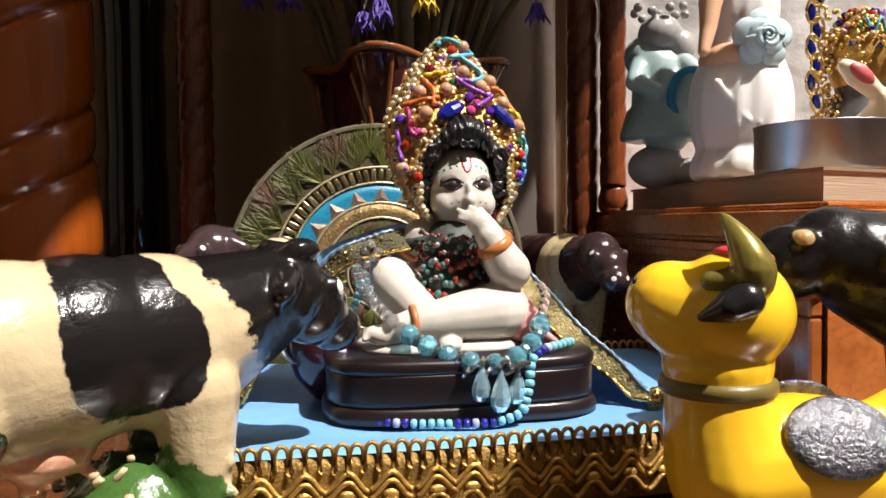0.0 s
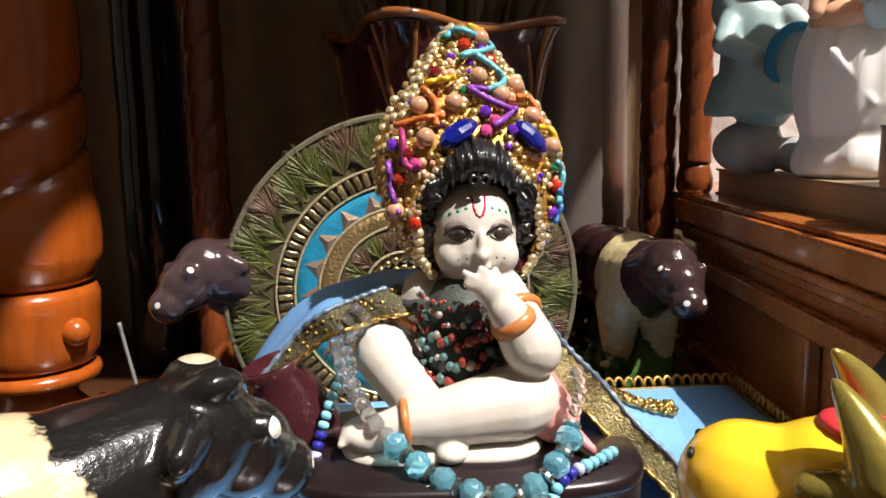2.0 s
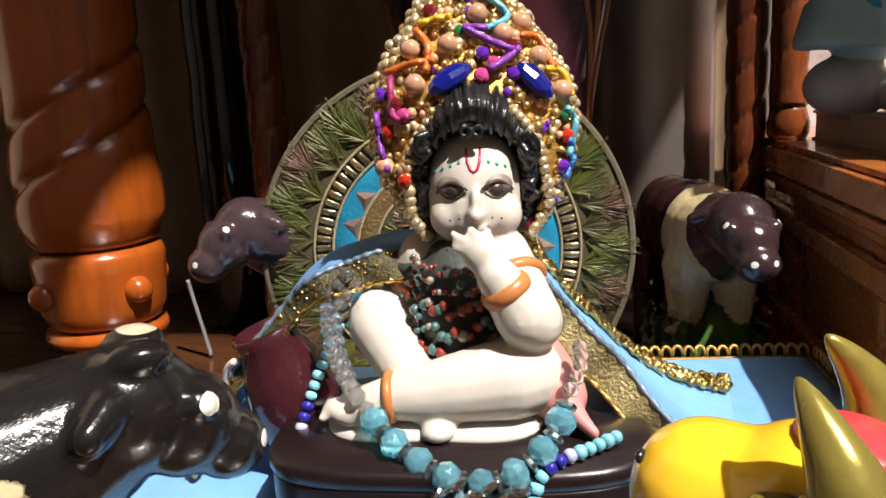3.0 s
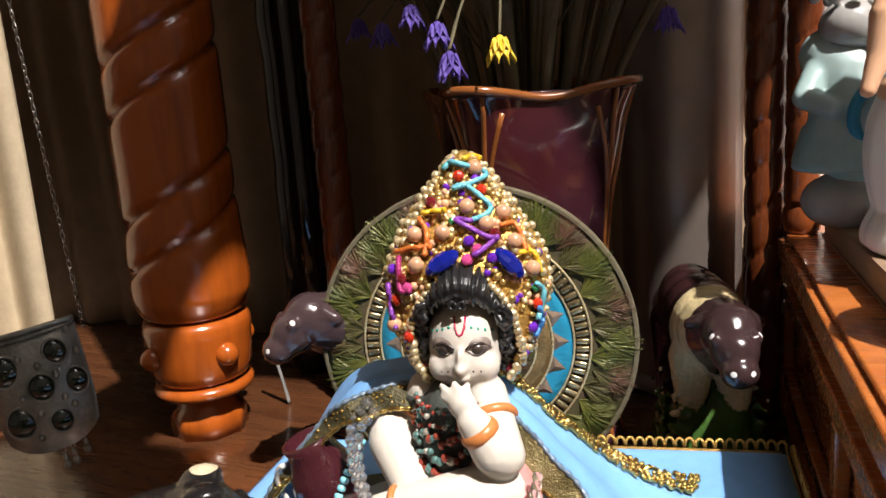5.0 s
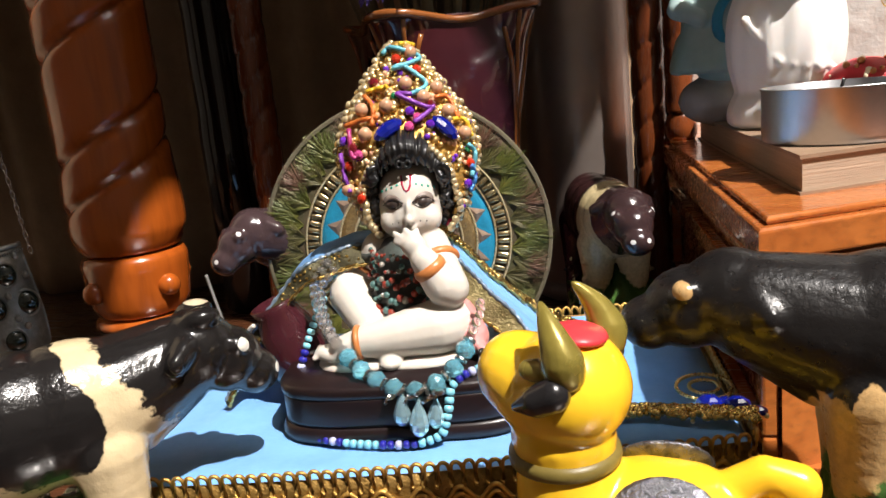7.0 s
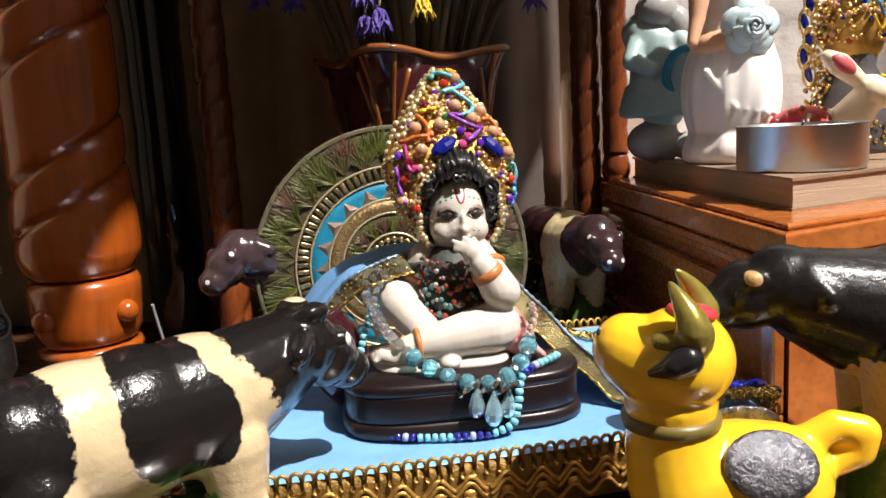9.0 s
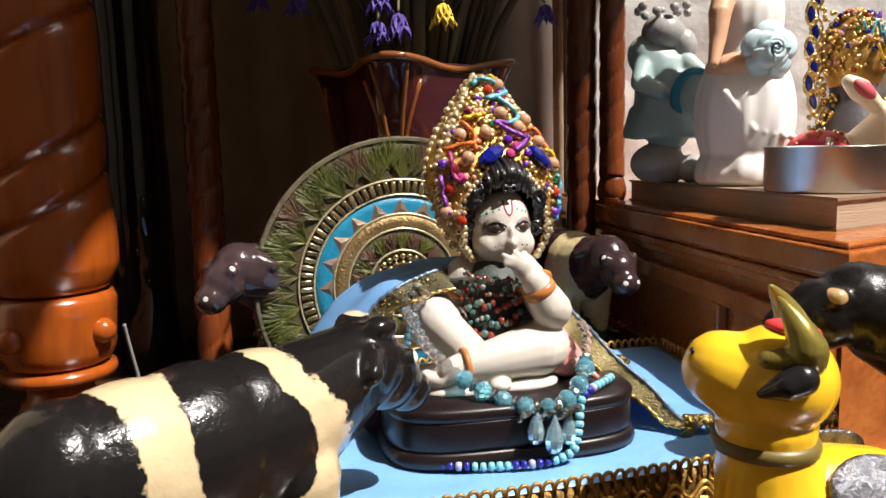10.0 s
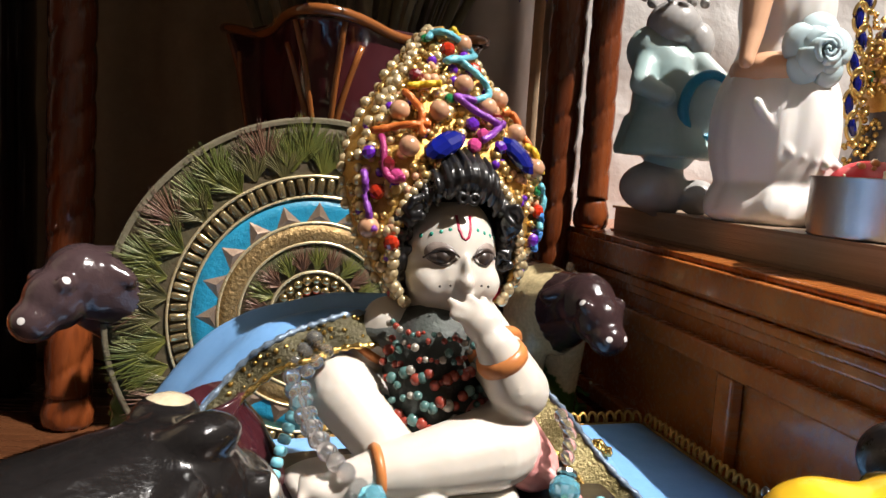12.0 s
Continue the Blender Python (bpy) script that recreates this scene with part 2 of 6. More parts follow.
def along(direction, up=(0, 0, 1)):
    """A turn that lays the local x axis along a direction."""
    x = Vector(direction).normalized()
    y = Vector(up).cross(x)
    y = y.normalized() if y.length > 1e-4 else Vector((0, 1, 0))
    return Matrix((x, y, x.cross(y))).transposed().to_4x4()


# ---- the room ----
def slab(name, c, s, material, kind="structure", label=""):
    bm = bmesh.new()
    box(bm, c, s)
    return tagged(part(name, bm, material, smooth=False), label, kind=kind)


FLOOR_Z, CEIL_Z = -0.76, 2.10
slab("floor", (0, -0.9, FLOOR_Z - 0.05), (3.0, 3.0, 0.1), TABLE_WOOD)
# an unseen ceiling; its opening is added to let the sun in
bm = bmesh.new()
box(bm, (-0.525, -0.9, CEIL_Z + 0.05), (1.95, 3.0, 0.1))
box(bm, (1.425, -0.9, CEIL_Z + 0.05), (0.15, 3.0, 0.1))
box(bm, (0.90, 0.425, CEIL_Z + 0.05), (0.90, 0.35, 0.1))
box(bm, (0.90, -1.575, CEIL_Z + 0.05), (0.90, 1.65, 0.1))
tagged(part("ceiling", bm, ROOM, smooth=False), "unseen white ceiling with an opening added for the sun", kind="structure")
slab("wall_north", (0, 0.53, 0.67), (3.0, 0.1, 2.86), WALL)
slab("wall_south", (0, -2.35, 0.67), (3.0, 0.1, 2.86), ROOM)
slab("wall_west", (-1.45, -0.9, 0.67), (0.1, 2.76, 2.86), ROOM)
slab("wall_east", (1.45, -0.9, 0.67), (0.1, 2.76, 2.86), ROOM)

bm = bmesh.new()
box(bm, (0, 0.13, TABLE - 0.015), (1.1, 0.7, 0.03), bevel=0.003)
table = empty("table", pose(0, 0, 0))
part("tabletop", bm, TABLE_WOOD, table, smooth=False)
for sx in (-0.5, 0.5):
    for sy in (-0.17, 0.43):
        bm = bmesh.new()
        box(bm, (sx, sy, (TABLE - 0.03 + FLOOR_Z) / 2), (0.05, 0.05, TABLE - 0.03 - FLOOR_Z), bevel=0.004)
        part("leg", bm, TABLE_WOOD, table, smooth=False)
tagged(table, "polished reddish brown wooden table under the shrine", "table")


# ---- large forms of the shrine ----
def prism(bm, poly, z0, z1, inset=0.0):
    lo = [bm.verts.new((x, y, z0)) for x, y in poly]
    cx, cy = sum(p[0] for p in poly) / len(poly), sum(p[1] for p in poly) / len(poly)
    hi = [bm.verts.new((x + (cx - x) * inset, y + (cy - y) * inset, z1)) for x, y in poly]
    n = len(poly)
    for i in range(n):
        bm.faces.new((lo[i], lo[(i + 1) % n], hi[(i + 1) % n], hi[i]))
    bm.faces.new(list(reversed(lo)))
    bm.faces.new(hi)


def grown(poly, d):
    """The outline moved outwards by d."""
    n, out = len(poly), []
    for i in range(n):
        a, b, c = Vector(poly[i - 1]), Vector(poly[i]), Vector(poly[(i + 1) % n])
        n1, n2 = (b - a).normalized(), (c - b).normalized()
        n1, n2 = Vector((n1.y, -n1.x)), Vector((n2.y, -n2.x))
        k = (n1 + n2) / max(0.3, 1 + n1.dot(n2))
        out.append((b.x + k.x * d, b.y + k.y * d))
    return out


# the low platform with its blue satin cloth
FL, FR, BR, BL = (Vector(v) for v in ((-0.066, 0.1525, 0), (0.092, 0.1885, 0), (0.079, 0.293, 0), (-0.082, 0.262, 0)))


def on_platform(u, v, z=CLOTH):
    """u from left to right, v from front to back."""
    front = FL.lerp(FR, u) + Vector((0.0, -0.0035 * math.sin(math.pi * u), 0))
    p = front.lerp(BL.lerp(BR, u), v)
    return Vector((p.x, p.y, z))


def cloth_at(u, v):
    p = on_platform(u, v)
    w = noise.noise(p * 60) * 0.0007 + noise.noise(p * 22 + Vector((3, 1, 0))) * 0.0012
    edge = min(u, 1 - u, v, 1 - v)
    p.z += w * min(1, edge * 9) - 0.0016 * max(0, 1 - edge * 26) ** 2
    return p


platform = empty("platform", pose(0, 0.2, TABLE))
PLAT = [on_platform(u, v).xy[:] for u, v in [(i / 8, 0) for i in range(9)] + [(1 - i / 8, 1) for i in range(9)]]
bm = bmesh.new()
prism(bm, grown(PLAT, -0.002), TABLE - 0.2 + 0.2, CLOTH - 0.0025)
ob = part("base", bm, DARK_WOOD, platform, smooth=False)
bm = bmesh.new()
sheet(bm, cloth_at, 90, 64, thick=0.0012)
ob = part("cloth", bm, SATIN, platform, "light blue satin cloth")
for ob in platform.children:
    ob.matrix_parent_inverse = platform.matrix_world.inverted()
tagged(platform, "low dark platform covered with light blue satin cloth", "platform")


# the wooden cabinet that carries the book
CAB = [(0.0985, 0.197), (0.160, 0.231), (0.31, 0.31), (0.31, 0.445), (0.076, 0.445), (0.0795, 0.392)]
cabinet = empty("cabinet", pose(0.19, 0.33, TABLE))
CAB_TOP = 0.0705


def cab_part(name, bm, mt, label="", smooth=False):
    ob = part(name, bm, mt, cabinet, label, smooth)
    ob.matrix_parent_inverse = cabinet.matrix_world.inverted()
    return ob


bm = bmesh.new()
prism(bm, grown(CAB, -0.002), TABLE, 0.052)
cab_part("body", bm, CABINET_WOOD)
bm = bmesh.new()
prism(bm, grown(CAB, 0.004), TABLE, TABLE + 0.010)
prism(bm, grown(CAB, 0.004), TABLE + 0.010, TABLE + 0.013, 0.02)
cab_part("kick_board", bm, CABINET_WOOD)
for g, z0, z1 in ((0.001, 0.052, 0.0555), (0.0035, 0.0555, 0.0585), (0.002, 0.0585, 0.0605), (0.0055, 0.0605, 0.0685), (0.003, 0.0685, CAB_TOP)):
    bm = bmesh.new()
    prism(bm, grown(CAB, g), z0, z1)
    bmesh.ops.bevel(bm, geom=[e for e in bm.edges if abs(e.verts[0].co.z - e.verts[1].co.z) < 1e-6], offset=0.0011, segments=3, affect="EDGES", profile=0.5)
    cab_part("moulding" if z1 < CAB_TOP else "top", bm, CABINET_WOOD, smooth=False)
# panel strips on the side that faces the platform
a, b = Vector((*CAB[5], 0)), Vector((*CAB[0], 0))
for k0, k1, z0, z1 in ((0.02, 0.98, 0.040, 0.047), (0.02, 0.98, 0.006, 0.012), (0.02, 0.06, 0.012, 0.040), (0.63, 0.67, 0.012, 0.040), (0.94, 0.98, 0.012, 0.040)):
    p, q = a.lerp(b, k0), a.lerp(b, k1)
    bm = bmesh.new()
    box(bm, (p + q) / 2 + Vector((-0.0005, 0, (z0 + z1) / 2)), ((q - p).length, 0.004, z1 - z0), along(q - p), bevel=0.0008)
    cab_part("panel_strip", bm, CABINET_WOOD)
tagged(cabinet, "reddish brown wooden cabinet with moulded top edge and panelled side", "cabinet")


# the book on the cabinet
BK = [(0.1070, 0.2170), (0.1560, 0.2445), (0.275, 0.311), (0.215, 0.405), (0.0905, 0.372)]
book = empty("book", pose(0.17, 0.3, CAB_TOP))
PAGES = M("book_pages", (0.42, 0.31, 0.22), 0.8, var=0.25, scale=500, bump=0.5, stretch=(0.1, 0.1, 4))
COVER = M("book_cover", (0.30, 0.20, 0.13), 0.5, var=0.3, scale=300, bump=0.3)
for nm, g, z0, z1, mt, lb in (("page_block", -0.0009, CAB_TOP + 0.0008, CAB_TOP + 0.0092, PAGES, "yellowed page block"), ("cover", 0, CAB_TOP, CAB_TOP + 0.0008, COVER, ""), ("cover", 0, CAB_TOP + 0.0092, CAB_TOP + 0.0102, COVER, "")):
    bm = bmesh.new()
    prism(bm, grown(BK, g), z0, z1)
    ob = part(nm, bm, mt, book, lb, smooth=False)
    ob.matrix_parent_inverse = book.matrix_world.inverted()
tagged(book, "thick brown book lying flat on the wooden cabinet", "book")
BOOK_TOP = CAB_TOP + 0.0102


# posts
def twisted(radius, z0, z1, turns, depth, grooves=(0.0, 0.5), width=0.10, flare=None):
    """A rope-like shaft: grooves wind round it, each at its share of a turn."""
    bm = bmesh.new()
    n = int((z1 - z0) / 0.0016)
    prof = [(radius, z0 + (z1 - z0) * i / n) for i in range(n + 1)]

    def wave(a, z, r):
        q = (a / (2 * math.pi) - turns * (z - z0) / (z1 - z0)) % 1.0
        near = min(min(abs(q - g), 1 - abs(q - g)) for g in grooves)
        cut = depth * math.exp(-near / width * 2.2)
        e = flare(z) if flare else 1.0
        return r * e - cut * min(1, max(0, (z - z0) / 0.012))
    lathe(bm, prof, 96, wave=wave)
    return bm


left_post = empty("carved_post", pose(-0.1645, 0.309, TABLE + 0.009))
part("shaft", twisted(0.0242, 0.0465, 0.421, 5.7, 0.0042, (0.0, 0.32), 0.055, lambda z: (0.80 + 0.20 * min(1, (z - 0.0465) / 0.010) ** 0.5) * (1 + 0.07 * math.exp(-((z - 0.064) / 0.02) ** 2))), POST_WOOD, left_post)
bm = bmesh.new()
lathe(bm, [(0.019, 0.017), (0.0205, 0.0185), (0.0222, 0.023), (0.0228, 0.030), (0.0235, 0.038), (0.0238, 0.0425), (0.0225, 0.0455), (0.019, 0.0462)], 40)
part("collar", bm, POST_WOOD, left_post)
for a in (-20, 70, 160, 250):
    bm = bmesh.new()
    ball(bm, (0.0228 * math.cos(radians(a)), 0.0228 * math.sin(radians(a)), 0.031), 0.0052, 16, 10)
    part("knob", bm, POST_WOOD, left_post)
bm = bmesh.new()
lathe(bm, [(0.0165, 0.0105), (0.0215, 0.0115), (0.0222, 0.0135), (0.0215, 0.0155), (0.017, 0.0168)], 40)
part("ring", bm, POST_WOOD, left_post)
bm = bmesh.new()
lathe(bm, [(0.017, -0.009), (0.017, 0.000), (0.0135, 0.004), (0.0132, 0.0106)], 8)
part("foot", bm, POST_WOOD, left_post)
tagged(left_post, "thick carved orange-brown wooden post with twisted shaft and knobbed collar", "post")

for nm, x, y, r, z0, lab in (("twisted_post", 0.0832, 0.3770, 0.0064, CAB_TOP, "slim twisted reddish wooden post at the cabinet's corner"),
                             ("twisted_post", 0.0697, 0.3850, 0.0078, TABLE, "slim twisted reddish wooden post beside the cabinet"),
                             ("twisted_post", -0.112, 0.352, 0.0080, TABLE, "slim dark red twisted post in the shade behind")):
    p = empty(nm, pose(x, y, z0))
    part("shaft", twisted(r, 0.012, 0.420 - z0, 12, r * 0.14), RED_WOOD, p)
    bm = bmesh.new()
    lathe(bm, [(r * 0.95, 0), (r * 1.12, 0.002), (r * 1.15, 0.006), (r * 0.98, 0.010), (r * 0.9, 0.0125)], 28)
    part("base_ring", bm, RED_WOOD, p)
    tagged(p, lab, "post", group="slim twisted posts")


# things that stand in the shade behind
METAL = M("brown_metal", (0.42, 0.35, 0.31), 0.40, 0.7, var=0.4, scale=40, bump=0.05, second=(0.20, 0.16, 0.145))
tall_vase = empty("metal_cylinder", pose(0.034, 0.414, TABLE))
for name, prof in (("foot_ring", [(0.024, 0), (0.0275, 0.002), (0.028, 0.006), (0.0265, 0.010)]), ("body", [(0.0262, 0.0095), (0.0265, 0.011), (0.0265, 0.299), (0.0262, 0.3005)]), ("rim", [(0.0265, 0.30), (0.028, 0.304), (0.028, 0.308), (0.022, 0.309)])):
    bm = bmesh.new()
    lathe(bm, prof, 56)
    part(name, bm, METAL, tall_vase)
tagged(tall_vase, "tall dark brushed metal cylinder standing in the shade", "vase")

BLACK_GLASS = M("black_glaze", (0.012, 0.010, 0.010), 0.12, var=0.3, scale=80, bump=0.03, coat=0.6)
bm = bmesh.new()
lathe(bm, [(0.012, 0), (0.0155, 0.003), (0.0155, 0.10), (0.0145, 0.115), (0.0150, 0.14), (0.0145, 0.165), (0.0158, 0.185), (0.0145, 0.2), (0.0145, 0.33), (0.010, 0.332)], 40)
bottle = part("black_pillar", bm, BLACK_GLASS)
bottle.matrix_world = pose(-0.155, 0.392, TABLE)
tagged(bottle, "slender glossy black pillar in the shade behind the post", "ornament")

CURTAIN = M("cream_curtain", (0.46, 0.37, 0.25), 0.8, var=0.15, scale=500, bump=0.4)


def hanging(x0, y0, x1, y1, z0, z1, folds, depth):
    def f(u, v):
        p = Vector((x0, y0, 0)).lerp(Vector((x1, y1, 0)), u)
        d = Vector((y1 - y0, x0 - x1, 0)).normalized()
        s = math.sin(u * folds * 2 * math.pi + 0.6 * math.sin(u * 9)) * depth * (0.6 + 0.4 * v)
        s += noise.noise(Vector((u * 6, v * 3, folds))) * depth * 0.6
        return p + d * s + Vector((0, 0, z0 + (z1 - z0) * (1 - v)))
    return f


bm = bmesh.new()
sheet(bm, hanging(-0.41, 0.18, -0.246, 0.305, TABLE + 0.001, 0.6, 6.3, 0.011), 160, 60, thick=0.0015)
tagged(part("curtain", bm, CURTAIN), "cream woven curtain hanging in folds beside the shrine", "curtain")
BROWN_CLOTH = M("brown_curtain", (0.33, 0.235, 0.145), 0.85, var=0.2, scale=400, bump=0.4)
bm = bmesh.new()
sheet(bm, hanging(-0.62, 0.42, 0.075, 0.455, TABLE + 0.001, 0.7, 20, 0.005), 330, 30, thick=0.0015)
tagged(part("backdrop_cloth", bm, BROWN_CLOTH), "dull brown cloth hanging behind the shrine", "curtain")
# the lit wall behind the cabinet
bm = bmesh.new()
def plaster(u, v):
    p = Vector((0.088 + 0.35 * u, 0.4555 - 0.02 * u, CAB_TOP - 0.02 + 0.5 * v))
    p.y -= 0.0012 * noise.noise(p * 120) + 0.002 * noise.noise(p * 40)
    return p
sheet(bm, plaster, 70, 100, thick=0.004)
tagged(part("wall_panel", bm, WHITE_WALL), "rough white plastered panel behind the figurines", kind="structure")


# unseen board added on the posts, its outline cut to shape the shade
bm = bmesh.new()
prism(bm, [(-0.38, 0.260), (-0.020, 0.260), (-0.020, 0.030), (0.090, 0.030), (0.090, 0.120), (0.046, 0.120), (0.046, 0.207), (0.225, 0.207), (0.225, 0.47), (-0.38, 0.47)], 0.420, 0.438)
tagged(part("shelf_above", bm, RED_WOOD, smooth=False), "unseen reddish board added on the posts to shade the shrine", kind="structure")


# ---- the round fan behind the figurine ----
FAN_R, FAN_Y = 0.0565, 14.0
fan = empty("round_fan", pose(-0.0235, 0.2925, 0.0465, 90, 0, FAN_Y))   # local z points to the viewer
FELT = M("felt_rim", (0.13, 0.11, 0.068), 0.9, var=0.2, scale=900, bump=0.5)
FEATHER_BASE = M("feather_ground", (0.055, 0.055, 0.018), 0.75, var=0.5, scale=500, bump=0.6, second=(0.08, 0.045, 0.028))
FEATHER = M("green_feather", (0.145, 0.145, 0.030), 0.4, 0.2, var=0.6, scale=500, bump=0.3, second=(0.06, 0.085, 0.02), spread=(0.42, 0.58))
FEATHER_OLIVE = M("olive_feather", (0.11, 0.095, 0.035), 0.45, 0.2, var=0.5, scale=300, bump=0.3, second=(0.07, 0.07, 0.02))
FEATHER_BROWN = M("brown_feather", (0.15, 0.075, 0.045), 0.45, 0.2, var=0.5, scale=300, bump=0.3, second=(0.09, 0.05, 0.03))
TEAL = M("teal_silk", (0.02, 0.24, 0.40), 0.35, var=0.25, scale=900, bump=0.5, stretch=(1, 1, 1))
PEACH_FOIL = M("peach_foil", (0.36, 0.26, 0.19), 0.35, 0.6, var=0.35, scale=500, bump=0.4)


def disc(r0, r1, z0, z1, seg=96, dome=0.0):
    bm = bmesh.new()
    lathe(bm, [(r0, z0), (r1, z0), (r1, z1), ((r0 + r1) / 2, z1 + dome), (r0, z1)], seg, cap=False) if r0 > 0 else lathe(bm, [(r1, z0), (r1, z1)], seg)
    return bm


part("board", disc(0, FAN_R, -0.002, 0.0), FELT, fan)
part("felt_rim", disc(FAN_R - 0.0012, FAN_R + 0.0004, -0.0022, 0.0010), FELT, fan)
part("feather_band", disc(0.0405, FAN_R - 0.0012, 0.0, 0.0004), FEATHER_BASE, fan)
part("teal_band", disc(0.0270, 0.0345, 0.0, 0.0006), TEAL, fan, "teal silk band")
part("foil_band", disc(0.0215, 0.0270, 0.0, 0.0008, dome=0.0006), M("ribbed_gold", (0.36, 0.24, 0.10), 0.45, 0.6, var=0.6, scale=900, bump=1.0, second=(0.14, 0.09, 0.04)), fan)
part("inner_feather_band", disc(0.0130, 0.0212, 0.0, 0.0005), FEATHER_BASE, fan)
for r in (0.0347, 0.0405, 0.0272, 0.0215, 0.0130):
    bm = bmesh.new()
    tube(bm, [(r * math.cos(a), r * math.sin(a), 0.0008) for a in np.linspace(0, 2 * math.pi, 97)[:-1]], 0.00045, 6, closed=True)
    part("gold_cord", bm, PALE_GOLD, fan)


def tuft(length, width, n, seed):
    """A fan of fine feather strands; grows along +y from the origin."""
    rnd = random.Random(seed)
    bm = bmesh.new()
    for i in range(n):
        k = (i / (n - 1) - 0.5) * 2 + rnd.uniform(-0.06, 0.06)
        a = k * width
        L = length * (1 - 0.22 * k * k) * rnd.uniform(0.85, 1.05)
        x0, y0 = 0.0004 * k, length * 0.05 * rnd.random()
        ex, ey = math.sin(a) * L, math.cos(a) * L
        mx, my = ex * 0.5 - 0.0004 * k, ey * 0.55
        w = 0.00016
        lift = 0.0005 + rnd.random() * 0.0008
        pts = [((x0, y0, 0.0003), w), ((mx, my, lift + 0.0003), w * 1.2), ((ex, ey, lift * 0.6), w * 0.3)]
        rows = []
        for (px, py, pz), ww in pts:
            rows.append([bm.verts.new((px - ww, py, pz)), bm.verts.new((px, py, pz + ww)), bm.verts.new((px + ww, py, pz))])
        for lo, hi in zip(rows, rows[1:]):
            for j in (0, 1):
                bm.faces.new((lo[j], lo[j + 1], hi[j + 1], hi[j]))
    return bm


TUFTS = [mesh_of("feather_tuft", tuft(0.0135, 0.85, 44, s), mt) for s, mt in ((1, FEATHER), (2, FEATHER_BROWN), (3, FEATHER), (4, FEATHER_OLIVE))]
SMALL_TUFTS = [mesh_of("feather_tuft", tuft(0.0080, 0.8, 30, s), mt) for s, mt in ((5, FEATHER), (6, FEATHER_BROWN))]
rnd = random.Random(7)
for i in range(66):
    a = 360 * i / 66 + rnd.uniform(-2, 2)
    r = (0.0405, 0.0445, 0.0420)[i % 3]
    piece("feather_tuft", TUFTS[(i // 3) % 2 + 2 * (i % 2)], fan, pose(0, 0, 0.0003, 0, 0, a) @ pose(0, r, 0, 0, 0, rnd.uniform(-14, 14)))
for i in range(22):
    piece("feather_tuft", SMALL_TUFTS[i % 2], fan, pose(0, 0, 0.0003, 0, 0, 360 * i / 22) @ pose(0, 0.0132, 0, 0, 0, rnd.uniform(-12, 12)))
bm = bmesh.new()
box(bm, (0, 0, 0.0006), (0.0021, 0.0046, 0.0016), bevel=0.0006)
GOLD_STONE = mesh_of("gold_stone", bm, M("gold_stone", (0.55, 0.44, 0.24), 0.2, 0.85, var=0.5, scale=700, bump=0.3, vary=0.7))
for i in range(84):
    piece("gold_stone", GOLD_STONE, fan, pose(0, 0, 0.0002, 0, 0, 360 * i / 84) @ pose(0, 0.0376, 0, rnd.uniform(-8, 8), 0, rnd.uniform(-7, 7)))
bm = bmesh.new()
n = 9
vs = [bm.verts.new(v) for v in ((-0.0036, 0.0272, 0.0004), (0.0036, 0.0272, 0.0004), (0, 0.0330, 0.0004), (0, 0.0292, 0.0012))]
for f in ((0, 1, 3), (1, 2, 3), (2, 0, 3)):
    bm.faces.new([vs[k] for k in f])
SPIKE = mesh_of("foil_triangle", bm, PEACH_FOIL, smooth=False)
for i in range(20):
    piece("foil_triangle", SPIKE, fan, pose(0, 0, 0.0002, 0, 0, 360 * i / 20))
bm = bmesh.new()
ball(bm, (0, 0, 0), (0.0014, 0.0014, 0.0011), 10, 6)
BEAD_RING = mesh_of("gold_bead", bm, M("antique_gold", (0.70, 0.55, 0.28), 0.22, 0.95, var=0.3, scale=700, vary=0.4))
for r, n in ((0.0106, 24), (0.0078, 18)):
    for i in range(n):
        piece("gold_bead", BEAD_RING, fan, pose(0, 0, 0.001, 0, 0, 360 * i / n) @ pose(0, r, 0))
bm = bmesh.new()
ball(bm, (0, 0, 0.001), (0.0062, 0.0062, 0.0026), 24, 12)
part("medallion", bm, M("red_enamel", (0.25, 0.02, 0.015), 0.2, var=0.3, scale=400), fan, "dark red enamel centre")
tagged(fan, "round peacock-feather fan with gold stones and teal silk standing upright", "fan")


